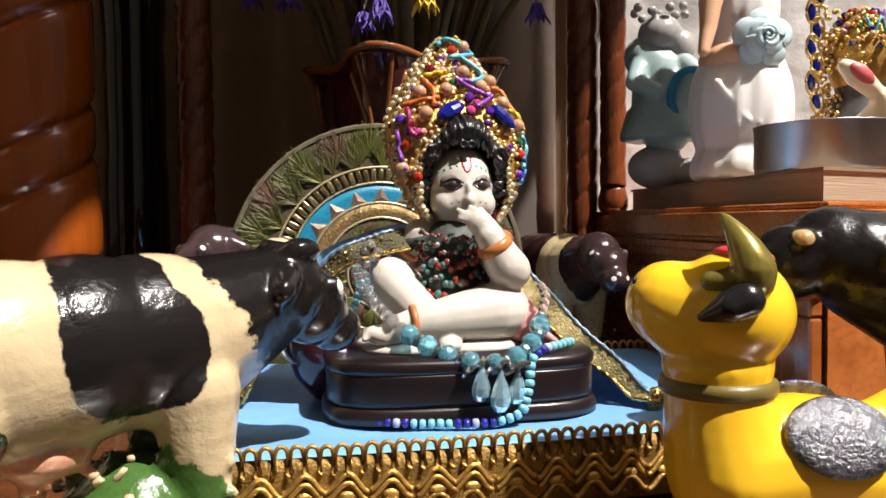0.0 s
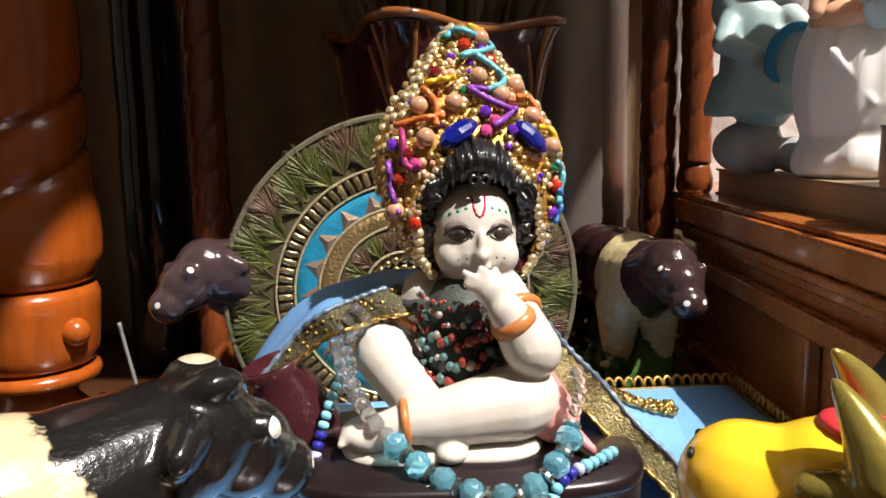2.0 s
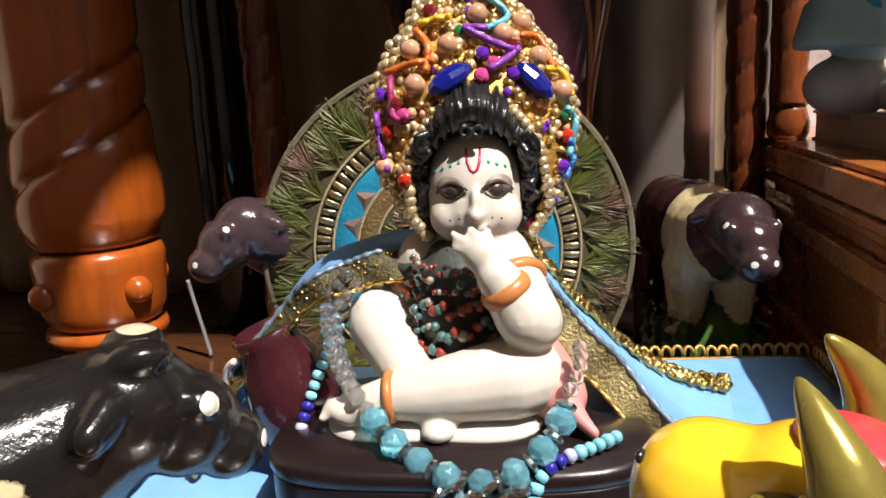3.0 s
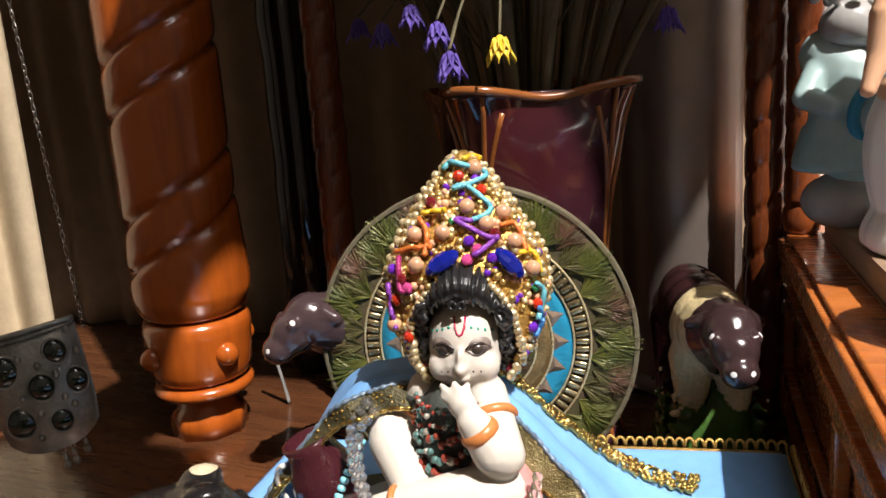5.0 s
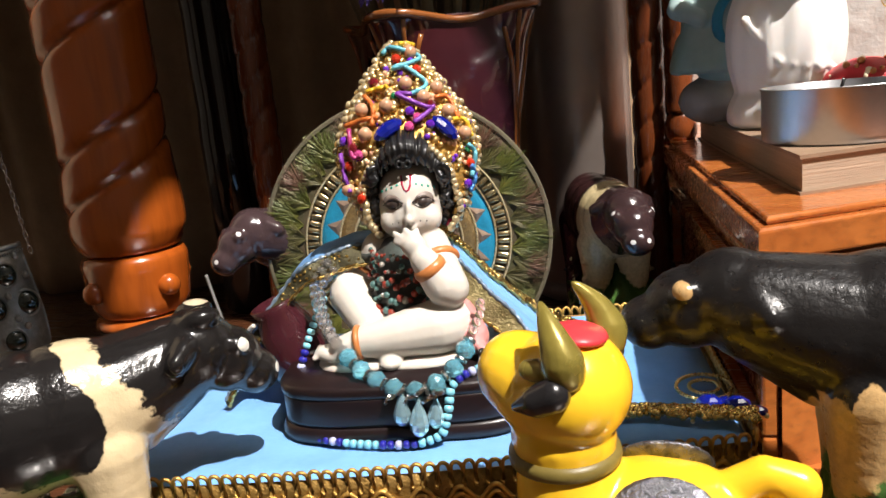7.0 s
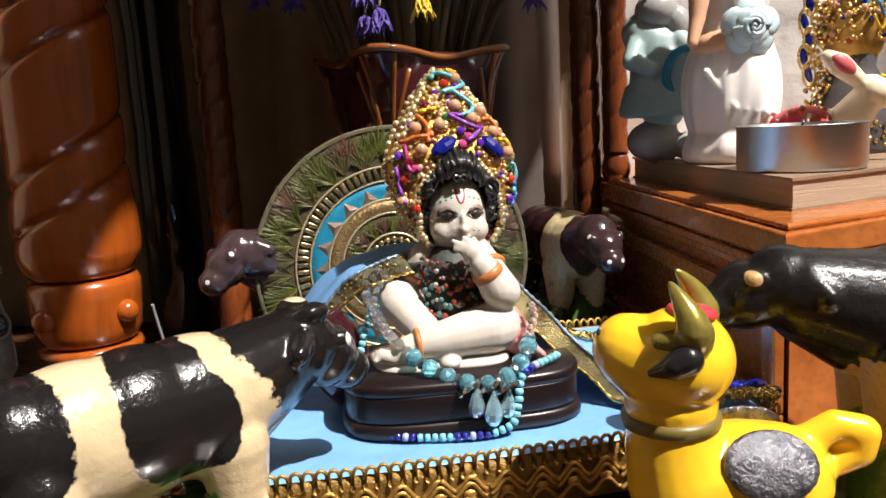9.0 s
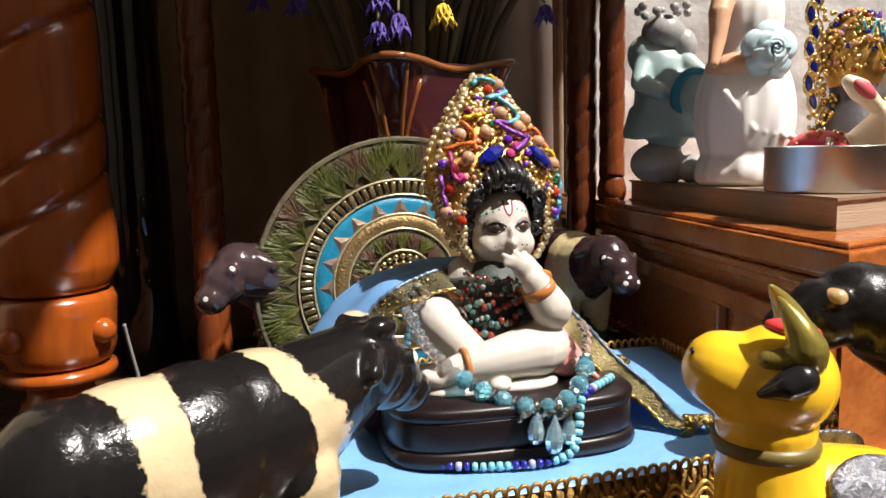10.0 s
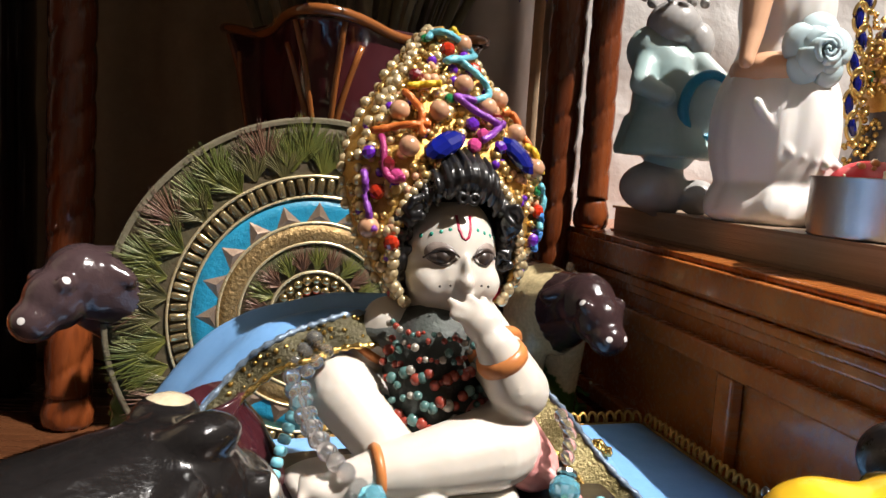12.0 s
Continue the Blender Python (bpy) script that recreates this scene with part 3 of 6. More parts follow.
# ---- cow figurines ----
def cow_clay(voxel=0.0009, turn_head=0.0, horned=False, nod=0.0):
    """A cow standing on z = 0, its head towards +x; about 9 cm long."""
    bm = bmesh.new()
    ball(bm, (-0.018, 0, 0.0545), (0.0205, 0.0145, 0.0162), 24, 14)
    ball(bm, (0.006, 0, 0.0550), (0.0205, 0.0142, 0.0160), 24, 14)
    ball(bm, (-0.006, 0, 0.0549), (0.0190, 0.0146, 0.0163), 24, 14)
    ball(bm, (-0.029, 0, 0.0560), (0.0120, 0.0125, 0.0142), 20, 12)
    limb(bm, [((0.014, 0, 0.0565), 0.0135), ((0.029, 0.001 + turn_head * 0.2, 0.0605), 0.0106)])
    limb(bm, [((0.018, 0, 0.0480), 0.0070), ((0.030, 0, 0.0550), 0.0060)], 5)          # dewlap
    h = Matrix.Translation((0.0335, turn_head * 0.3, 0.0622)) @ Matrix.Rotation(turn_head * 20, 4, "Z") @ Matrix.Rotation(radians(nod), 4, "Y")
    for c, r in (((0.000, 0, 0.000), (0.0098, 0.0094, 0.0096)), ((0.007, 0, -0.0040), (0.0084, 0.0078, 0.0080)), ((0.0130, 0, -0.0088), (0.0060, 0.0062, 0.0054)),
                 ((0.0085, 0.0062, 0.0005), (0.0026, 0.0022, 0.0024)), ((0.0085, -0.0062, 0.0005), (0.0026, 0.0022, 0.0024))):
        ball(bm, h @ Vector(c), r, 18, 12)
    for s in (-1, 1):
        limb(bm, [(h @ Vector((-0.003, s * 0.0075, 0.003)), 0.0030), (h @ Vector((-0.006, s * 0.0112, 0.0010)), 0.0024)], 4, 10)   # ears
        if horned:
            ball(bm, h @ Vector((0.002, s * 0.0045, 0.0084)), (0.0046, 0.0036, 0.0026), 12, 8)  # horn stubs
        limb(bm, [((0.0110, s * 0.0072, 0.046), 0.0085), ((0.0120, s * 0.0078, 0.026), 0.0052), ((0.0125, s * 0.0080, 0.005), 0.0056)], 6, 12)
        limb(bm, [((-0.027, s * 0.0072, 0.048), 0.0090), ((-0.0310, s * 0.0078, 0.027), 0.0060), ((-0.0295, s * 0.0080, 0.005), 0.0062)], 6, 12)
    limb(bm, [((-0.0400, 0, 0.062), 0.0026), ((-0.0435, 0, 0.050), 0.0022), ((-0.0425, 0, 0.026), 0.0030)], 6, 10)
    ball(bm, (-0.012, 0, 0.0385), (0.0085, 0.0075, 0.0050), 14, 8)
    # grassy mound under the belly
    ball(bm, (-0.006, 0, 0.004), (0.030, 0.017, 0.010), 20, 10)
    ball(bm, (0.003, 0, 0.014), (0.0150, 0.0150, 0.0215), 20, 12)
    for i in range(90):
        x, y = random.uniform(-0.014, 0.016), random.uniform(-0.0175, 0.0175)
        t = random.uniform(0.024, 0.0415)
        limb(bm, [((x, y, 0.006), 0.0026), ((x + random.uniform(-0.003, 0.003), y + random.uniform(-0.003, 0.003), t), 0.0011)], 5, 8)
    box(bm, (-0.006, 0, 0.0015), (0.066, 0.028, 0.003))
    return moulded(bm, voxel, 4)


CREAM = (0.58, 0.46, 0.28)
BLACK = (0.010, 0.009, 0.009)
GRASS = (0.055, 0.125, 0.028)
grass_blobs = (GRASS, [((0.004, 0, 0.010), (0.0175, 0.030, 0.0285)), ((-0.006, 0, 0.002), (0.04, 0.030, 0.006))])
LEFT_COW = patches("glazed_black_and_cream", CREAM, [
    (BLACK, [((-0.0335, -0.004, 0.0600), (0.0128, 0.030, 0.0155)), ((-0.0035, -0.004, 0.0605), (0.0100, 0.030, 0.0175)), ((0.0015, -0.006, 0.0550), (0.0104, 0.030, 0.0112)),
             ((0.0385, 0, 0.0780), (0.0275, 0.030, 0.0340)), ((0.0430, 0, 0.0580), (0.0190, 0.030, 0.0190)), ((-0.0225, -0.0135, 0.0420), (0.003, 0.008, 0.0045))]),
    ((0.78, 0.74, 0.66), [((0.0440, -0.0085, 0.0630), (0.0021, 0.004, 0.0019)), ((0.0520, -0.004, 0.0540), (0.0014, 0.003, 0.0015)), ((0.0440, -0.0085, 0.0630), (0.0021, 0.004, 0.0019))]),
    ((0.50, 0.42, 0.29), [((0.0365, 0.0050, 0.0740), (0.0038, 0.0044, 0.0026))]),
    ((0.80, 0.40, 0.26), [((-0.012, 0, 0.0365), (0.009, 0.010, 0.0045))]),
    grass_blobs], glints=None)
# the brown flecks stand in for golden reflections in the glaze
RIGHT_COW = patches("glazed_black_with_tan", BLACK, [
    ((0.50, 0.32, 0.14), [((0.016, 0.008, 0.028), (0.0085, 0.02, 0.0200)), ((0.012, 0.008, 0.043), (0.004, 0.02, 0.0085)), ((0.0420, 0.0065, 0.0655), (0.0019, 0.004, 0.0016)), ((-0.029, 0, 0.020), (0.010, 0.03, 0.022))]),
    grass_blobs], rough=0.3, glints=(0.035, 0.022, 0.012), coat=0.15)
BROWN = (0.034, 0.019, 0.020)
# near-white eye and nostril spots that double as painted highlights
MARKS_AND_GLINTS = ((0.70, 0.68, 0.66), [((0.0425, 0.0085, 0.0640), (0.0010, 0.003, 0.0009)), ((0.0425, -0.0085, 0.0640), (0.0010, 0.003, 0.0009)), ((0.0515, 0.003, 0.0545), (0.0011, 0.0010, 0.0009)), ((0.0515, -0.003, 0.0545), (0.0011, 0.0010, 0.0009))])
BROWN_COW = patches("glazed_brown_and_cream", BROWN, [
    ((0.66, 0.54, 0.30), [((0.0135, 0, 0.050), (0.0095, 0.03, 0.034))]),
    ((0.035, 0.014, 0.014), [((-0.02, 0, 0.06), (0.025, 0.03, 0.022))]),
    MARKS_AND_GLINTS, grass_blobs], rough=0.16, glints=None)
PLAIN_BROWN = patches("glazed_plain_brown", (0.048, 0.030, 0.032), [((0.025, 0.012, 0.012), [((0.0, 0, 0.05), (0.022, 0.03, 0.06))]), MARKS_AND_GLINTS, grass_blobs], rough=0.16)


def cow(material, m, label, bm):
    ob = part("cow_figurine", bm, material)
    ob.matrix_world = m
    return tagged(ob, label, "figurine", group="cow figurines")


cow(LEFT_COW, pose(-0.0580, 0.1352, TABLE, 0, 0, 43), "glazed ceramic cow, black and cream patched, on green grass base", cow_clay(horned=True))
cow(RIGHT_COW, pose(0.1232, 0.1690, TABLE, 0, 0, 177) @ Matrix.Scale(1.1, 4), "glazed ceramic black cow with tan legs beside the cabinet", cow_clay(nod=-16))
cow(BROWN_COW, pose(0.0510, 0.3350, TABLE, 0, 0, -73), "glossy dark brown ceramic cow with cream band round the shoulders", cow_clay())
cow(PLAIN_BROWN, pose(-0.0634, 0.3062, TABLE + 0.001, 0, 0, -128) @ Matrix.Diagonal((1, 1, 1.045, 1)), "glossy dark brown ceramic cow half hidden behind the fan", cow_clay())


# the yellow cow
def yellow_cow():
    bm = bmesh.new()
    # local: snout towards -x, rump towards +x, standing on z = 0; the head is turned aside
    H = Matrix.Rotation(radians(-20), 4, "Z")
    limb(bm, [((0.004, 0, 0.027), 0.0132), ((0.016, 0, 0.0288), 0.0135), ((0.0235, 0.0, 0.0282), 0.0132)], 8, 20)
    limb(bm, [((0.004, 0, 0.0138), 0.0138), ((0.016, 0, 0.0145), 0.0145), ((0.024, 0.0, 0.0145), 0.0145)], 8, 20)
    limb(bm, [((0.003, 0, 0.028), 0.0128), ((0.0012, 0, 0.036), 0.0112), ((0.0003, 0, 0.0445), 0.0100), ((0.0003, 0, 0.0480), 0.0106)], 8, 20)
    ball(bm, H @ Vector((0.0024, 0, 0.0583)), (0.0120, 0.0125, 0.0116), 26, 16)
    limb(bm, [(H @ Vector((-0.0020, 0, 0.0570)), 0.0108), (H @ Vector((-0.0088, 0, 0.0596)), 0.0086)], 7, 20)
    limb(bm, [((0.030, 0, 0.0365), 0.0040), ((0.0370, 0.000, 0.0408), 0.0036), ((0.0430, -0.0005, 0.0390), 0.0042), ((0.0425, -0.0008, 0.0345), 0.0036), ((0.0370, -0.0005, 0.0315), 0.0030)], 6, 14)
    for s in (-1, 1):
        limb(bm, [((-0.004, s * 0.008, 0.006), 0.0060), ((-0.012, s * 0.009, 0.004), 0.0045)], 5, 12)
        limb(bm, [((0.022, s * 0.011, 0.006), 0.0065), ((0.032, s * 0.013, 0.004), 0.0045)], 5, 12)
    body = moulded(bm, 0.0008, 6)
    extra = bmesh.new()
    for s in (-1, 1):   # horns, ears, in slots of their own
        ends = Vector((0.0068, s * 0.0092, 0.0648)), Vector((0.0062, s * 0.0112, 0.0705)), Vector((0.0010, s * 0.0068, 0.0770))
        pts = [H @ (ends[0] * (1 - k) ** 2 + ends[1] * 2 * k * (1 - k) + ends[2] * k * k) for k in np.linspace(0, 1, 16)]
        radii = [0.0005 + 0.0042 * (min(1.0, 0.70 + 1.5 * k) * (1 - k) ** 0.75 if k < 1 else 0.0) for k in np.linspace(0, 1, 16)]
        horn = bmesh.new()
        limb(horn, list(zip(pts, radii)), 3, 16)
        limb(horn, [(H @ Vector((0.0030, s * 0.0098, 0.0650)), 0.0026), (H @ Vector((-0.0008, s * 0.0096, 0.0648)), 0.0020)], 5, 12)   # small olive lump before the horn
        horn = moulded(horn, 0.0004, 4)
        for f in horn.faces:
            f.material_index = 1
        me = bpy.data.meshes.new("t")
        horn.to_mesh(me)
        horn.free()
        extra.from_mesh(me)
        leaf = bmesh.new()   # the ear, a thick leaf that points forwards
        limb(leaf, [(H @ Vector((0.0052, s * 0.0122, 0.0618)), 0.0034), (H @ Vector((0.0026, s * 0.0132, 0.0606)), 0.0030), (H @ Vector((-0.0022, s * 0.0128, 0.0586)), 0.0010)], 8, 14)
        leaf = moulded(leaf, 0.0004, 4)
        for f in leaf.faces:
            f.material_index = 2
        leaf.to_mesh(me)
        leaf.free()
        extra.from_mesh(me)
        ball(extra, H @ Vector((-0.0150, s * 0.0034, 0.0642)), (0.0006, 0.0011, 0.0008), 10, 6, H, mi=2)
    ball(extra, H @ Vector((0.0050, 0, 0.0692)), (0.0056, 0.0062, 0.0017), 18, 8, Matrix.Rotation(radians(8), 4, "Y"), mi=3)
    lathe(extra, [(0.0100, 0.0425), (0.0110, 0.0430), (0.0112, 0.0442), (0.0110, 0.0453), (0.0100, 0.0458)], 44, Matrix.Translation((0.0003, 0, 0)), cap=False)
    for f in extra.faces:
        c = f.calc_center_median()
        if 0.0424 < c.z < 0.0459 and c.xy.length < 0.0116:
            f.material_index = 4
    for s in (-1, 1):
        ball(extra, (0.0190, s * 0.0108, 0.0365), (0.0102, 0.0018, 0.0078), 26, 12, Matrix.Rotation(radians(s * 30), 4, "X"), mi=5)
    me = bpy.data.meshes.new("t")
    extra.to_mesh(me)
    extra.free()
    body.from_mesh(me)
    return body


YELLOW = M("yellow_glaze", (0.88, 0.56, 0.03), 0.22, var=0.10, scale=60, bump=0.06, coat=0.6, second=(0.84, 0.42, 0.015))
OLIVE_GOLD = M("olive_gold_glaze", (0.30, 0.24, 0.05), 0.25, 0.4, var=0.3, scale=400, bump=0.15, coat=0.4)
GLAZE_BLACK = M("black_paint", (0.015, 0.014, 0.015), 0.2, var=0.3, scale=300, coat=0.4)
GLAZE_RED = M("red_paint", (0.62, 0.04, 0.05), 0.35, var=0.2, scale=500)
GLITTER = M("silver_glitter", (0.30, 0.30, 0.33), 0.28, 0.8, var=0.9, scale=1300, bump=1.0, second=(0.05, 0.05, 0.06), spread=(0.3, 0.6))
yc = part("yellow_cow_figurine", yellow_cow(), [YELLOW, OLIVE_GOLD, GLAZE_BLACK, GLAZE_RED, M("olive_band", (0.16, 0.12, 0.03), 0.4, var=0.2, scale=500), GLITTER])
yc.matrix_world = pose(0.0527, 0.1488, TABLE, 0, 0, 0)
tagged(yc, "glossy yellow ceramic cow with gold horns and glittering side spots", "figurine", group="cow figurines")


# ---- the seated figurine ----
def clay_with(slots):
    """Several clays, each in its own material slot, as one mesh."""
    out = bmesh.new()
    for i, bm in enumerate(slots):
        for f in bm.faces:
            f.material_index = i
        me = bpy.data.meshes.new("t")
        bm.to_mesh(me)
        bm.free()
        out.from_mesh(me)
        bpy.data.meshes.remove(me)
    return out


HEAD = Vector((0.0044, 0.2168, 0.0755))
FACE = Matrix.Translation(HEAD) @ Matrix.Rotation(radians(13), 4, "Z")   # the face looks along local -y


def skin():
    bm = bmesh.new()
    ball(bm, HEAD, (0.0096, 0.0110, 0.0122), 28, 18, FACE.to_3x3().to_4x4())
    for c, r in (((0, -0.0030, -0.0036), (0.0090, 0.0089, 0.0078)), ((0.0048, -0.0062, -0.0046), (0.0040, 0.0046, 0.0042)), ((-0.0048, -0.0062, -0.0046), (0.0040, 0.0046, 0.0042)), ((0, -0.0116, -0.0038), (0.0016, 0.0026, 0.0016)), ((0, -0.0113, -0.0016), (0.0010, 0.0018, 0.0028)), ((0, -0.0110, -0.0064), (0.0024, 0.0014, 0.0009)),
                 ((0.0098, 0.0002, -0.0024), (0.0014, 0.0022, 0.0030)), ((-0.0098, 0.0002, -0.0024), (0.0014, 0.0022, 0.0030))):
        ball(bm, FACE @ Vector(c), r, 16, 10, FACE.to_3x3().to_4x4())
    limb(bm, [((0.0035, 0.216, 0.066), 0.0058), ((0.0030, 0.214, 0.058), 0.0095), ((0.0025, 0.213, 0.046), 0.0105)], 6, 20)
    # raised knee and its shin
    limb(bm, [((-0.004, 0.212, 0.0420), 0.0074), ((-0.0146, 0.2090, 0.0508), 0.0061), ((-0.0141, 0.2075, 0.0497), 0.0060), ((-0.0056, 0.2010, 0.0420), 0.0052), ((0.0005, 0.1965, 0.0360), 0.0040)], 8, 18)
    ball(bm, (0.0015, 0.1935, 0.0352), (0.0034, 0.0042, 0.0022), 14, 8)
    # crossed leg
    limb(bm, [((0.007, 0.211, 0.0410), 0.0078), ((0.0150, 0.2035, 0.0425), 0.0078), ((0.0128, 0.2010, 0.0424), 0.0076), ((0.0040, 0.1975, 0.0416), 0.0062), ((-0.0030, 0.1955, 0.0408), 0.0050), ((-0.0078, 0.1945, 0.0402), 0.0040), ((-0.0125, 0.1935, 0.0388), 0.0036)], 8, 18)
    ball(bm, (-0.0155, 0.1932, 0.0376), (0.0050, 0.0034, 0.0026), 14, 8, Matrix.Rotation(radians(10), 4, "Y"))
    for i in range(4):
        ball(bm, (-0.0198, 0.1952 - 0.0014 * i, 0.0388 - 0.0006 * i), 0.0010, 8, 6)
    # the arm that is lifted to the mouth, and the other behind the shawl
    limb(bm, [((0.0105, 0.2120, 0.0630), 0.0052), ((0.0174, 0.2015, 0.0533), 0.0056), ((0.0163, 0.2000, 0.0545), 0.0054), ((0.0120, 0.1985, 0.0620), 0.0037)], 8, 16)
    ball(bm, (0.0096, 0.1992, 0.0655), (0.0036, 0.0028, 0.0034), 14, 8)
    for a, b in (((0.0080, 0.1990, 0.0670), (0.0040, 0.2008, 0.0690)), ((0.0080, 0.1985, 0.0658), (0.0042, 0.2000, 0.0668)), ((0.0098, 0.1988, 0.0678), (0.0072, 0.2008, 0.0698)), ((0.0108, 0.1996, 0.0675), (0.0098, 0.2020, 0.0694))):
        limb(bm, [(a, 0.0012), (b, 0.0009)], 4, 8)
    limb(bm, [((-0.006, 0.2140, 0.0620), 0.0052), ((-0.0125, 0.2150, 0.0520), 0.0044), ((-0.0105, 0.2080, 0.0450), 0.0034)], 8, 16)
    return moulded(bm, 0.00055, 6)


def hair():
    bm = bmesh.new()
    turn = FACE.to_3x3().to_4x4()
    ball(bm, FACE @ Vector((0, 0.0044, 0.0036)), (0.0110, 0.0104, 0.0128), 26, 16, turn)
    ball(bm, FACE @ Vector((0, -0.0014, 0.0138)), (0.0100, 0.0066, 0.0046), 26, 16, turn)
    rnd = random.Random(3)
    for i in range(37):   # fine locks swept up and back from the brow
        u = (i / 36 - 0.5) * 2
        line = 0.0120 - 0.0062 * abs(u) ** 2.2 + rnd.uniform(-0.0005, 0.0005)
        x0 = 0.0092 * u
        depth = math.sqrt(max(0.05, 1 - u * u * 0.85))
        path = []
        for j in range(10):
            q = j / 9
            out = math.sin(math.pi * min(1.0, q * 1.15)) * 0.0030
            x = x0 * (1 + 0.16 * q) + 0.0003 * math.sin(q * 4 + i * 1.9)
            path.append((FACE @ Vector((x, -0.0092 * depth - out * depth + 0.0075 * q * q, line + 0.0096 * q * (0.55 + 0.45 * depth))), (0.00040 + 0.00014 * (i % 3)) * (1 - 0.35 * abs(q - 0.45))))
        limb(bm, path, 5, 8)
    for s in (-1, 1):     # loose curls down the temples
        for i in range(21):
            a = i / 20
            c = Vector((s * (0.0093 + 0.0012 * math.sin(a * 3.0) + rnd.uniform(-0.0005, 0.0010)), -0.0072 + 0.0058 * a + rnd.uniform(-0.0012, 0.0012), 0.0092 - 0.0150 * a))
            w, r = rnd.uniform(0, 6), rnd.uniform(0.0011, 0.0018)
            limb(bm, [(FACE @ (c + Vector((r * 0.8 * math.cos(w + k), -0.0006 * math.sin(k * 2), r * math.sin(w + k)))), 0.00085) for k in (0.0, 1.0, 2.0, 3.0, 4.0)], 3, 8)
            ball(bm, FACE @ (c + Vector((0, 0.0012, 0))), 0.0017, 10, 8)
    for x in (-0.0012, 0.0010):   # two ringlets over the brow
        limb(bm, [(FACE @ Vector((x + 0.0009 * math.cos(k), -0.0104 - 0.0003 * k / 5, 0.0112 + 0.0009 * math.sin(k))), 0.00042) for k in (1.0, 2.0, 3.0, 4.0, 5.0, 6.0, 7.0)], 3, 8)
    return moulded(bm, 0.00022, 2)


def garment():
    bm = bmesh.new()
    limb(bm, [((0.0030, 0.2130, 0.0580), 0.0098), ((0.0028, 0.2125, 0.0450), 0.0110)], 6, 20)
    # dark shawl, spread over both shoulders to stand in for shadow too
    ball(bm, (-0.0015, 0.2150, 0.0602), (0.0120, 0.0080, 0.0040), 18, 10)
    return moulded(bm, 0.0007, 4)


def blobs(items, seg=10):
    """Small ball-like studs: (centre, radius)."""
    bm = bmesh.new()
    for c, r in items:
        ball(bm, c, r, seg, 7)
    return bm


def face_spot(x, z, lift=0.0):
    """A place on the face's skin, from across and up in metres."""
    yy = 0.0
    for cy, cz, rx, ry, rz in ((0.0, 0.0, 0.0096, 0.0110, 0.0122), (-0.0030, -0.0036, 0.0090, 0.0089, 0.0078)):
        k = 1 - (x / rx) ** 2 - ((z - cz) / rz) ** 2
        if k > 0:
            yy = min(yy, cy - ry * math.sqrt(k))
    return FACE @ Vector((x, yy + 0.0002 - lift, z))


rnd = random.Random(11)
studs = [[], [], []]
for z0, drop, n, r in ((0.0640, 0.0020, 26, 0.0006), (0.0624, 0.0040, 24, 0.0008), (0.0606, 0.0062, 22, 0.0010), (0.0580, 0.0078, 20, 0.0010), (0.0545, 0.0085, 18, 0.0010)):
    for i in range(n):   # necklaces lie in curves on the chest
        a = (i / (n - 1) - 0.5) * 2.3 + 0.1
        rad = 0.0104 + 0.0010 * (z0 < 0.060)
        c = Vector((0.0029 + rad * math.sin(a), 0.2124 - rad * math.cos(a), z0 - drop * (1 - (a / 1.25) ** 2) + rnd.uniform(-0.0011, 0.0011)))
        studs[rnd.choice((0, 0, 1, 1, 2))].append((c, r * rnd.uniform(0.6, 1.25)))
WHITE_CLAY = M("white_porcelain", (0.56, 0.515, 0.46), 0.36, var=0.06, scale=150, bump=0.03, coat=0.08, sss=0.12)
HAIR_BLACK = M("painted_hair", (0.012, 0.012, 0.013), 0.3, var=0.3, scale=600, bump=0.2, coat=0.3)
# garment colour, kept dark to hold the chest's shadow as well
JEWEL_CLOTH = M("shaded_grey_green_cloth", (0.060, 0.075, 0.066), 0.6, var=0.5, scale=700, bump=0.6, second=(0.035, 0.03, 0.03))
STUD_RED = M("red_stud", (0.28, 0.045, 0.03), 0.2, var=0.3, scale=600, coat=0.5)
STUD_GREEN = M("green_stud", (0.08, 0.17, 0.16), 0.25, var=0.3, scale=600, coat=0.5)
STUD_PEARL = M("pale_stud", (0.40, 0.37, 0.32), 0.25, 0.3, var=0.3, scale=600, coat=0.5)
EYE_SHADE = M("painted_eye", (0.045, 0.032, 0.027), 0.35, var=0.4, scale=900, coat=0.3)
# the shade in the eye sockets, put into a grey-brown colour
SOCKET_SHADE = M("eye_socket_shade", (0.15, 0.115, 0.10), 0.5, var=0.5, scale=700, second=(0.27, 0.22, 0.19))
PINK = M("pink_paint", (0.62, 0.26, 0.25), 0.45, var=0.3, scale=400, bump=0.3)
ORANGE_PAINT = M("orange_paint", (0.55, 0.20, 0.06), 0.35, var=0.3, scale=400, bump=0.2)
MARK_RED = M("crimson_paint", (0.38, 0.01, 0.05), 0.35, var=0.2, scale=800)
MARK_GREEN = M("sea_green_paint", (0.02, 0.28, 0.20), 0.35, var=0.2, scale=800)

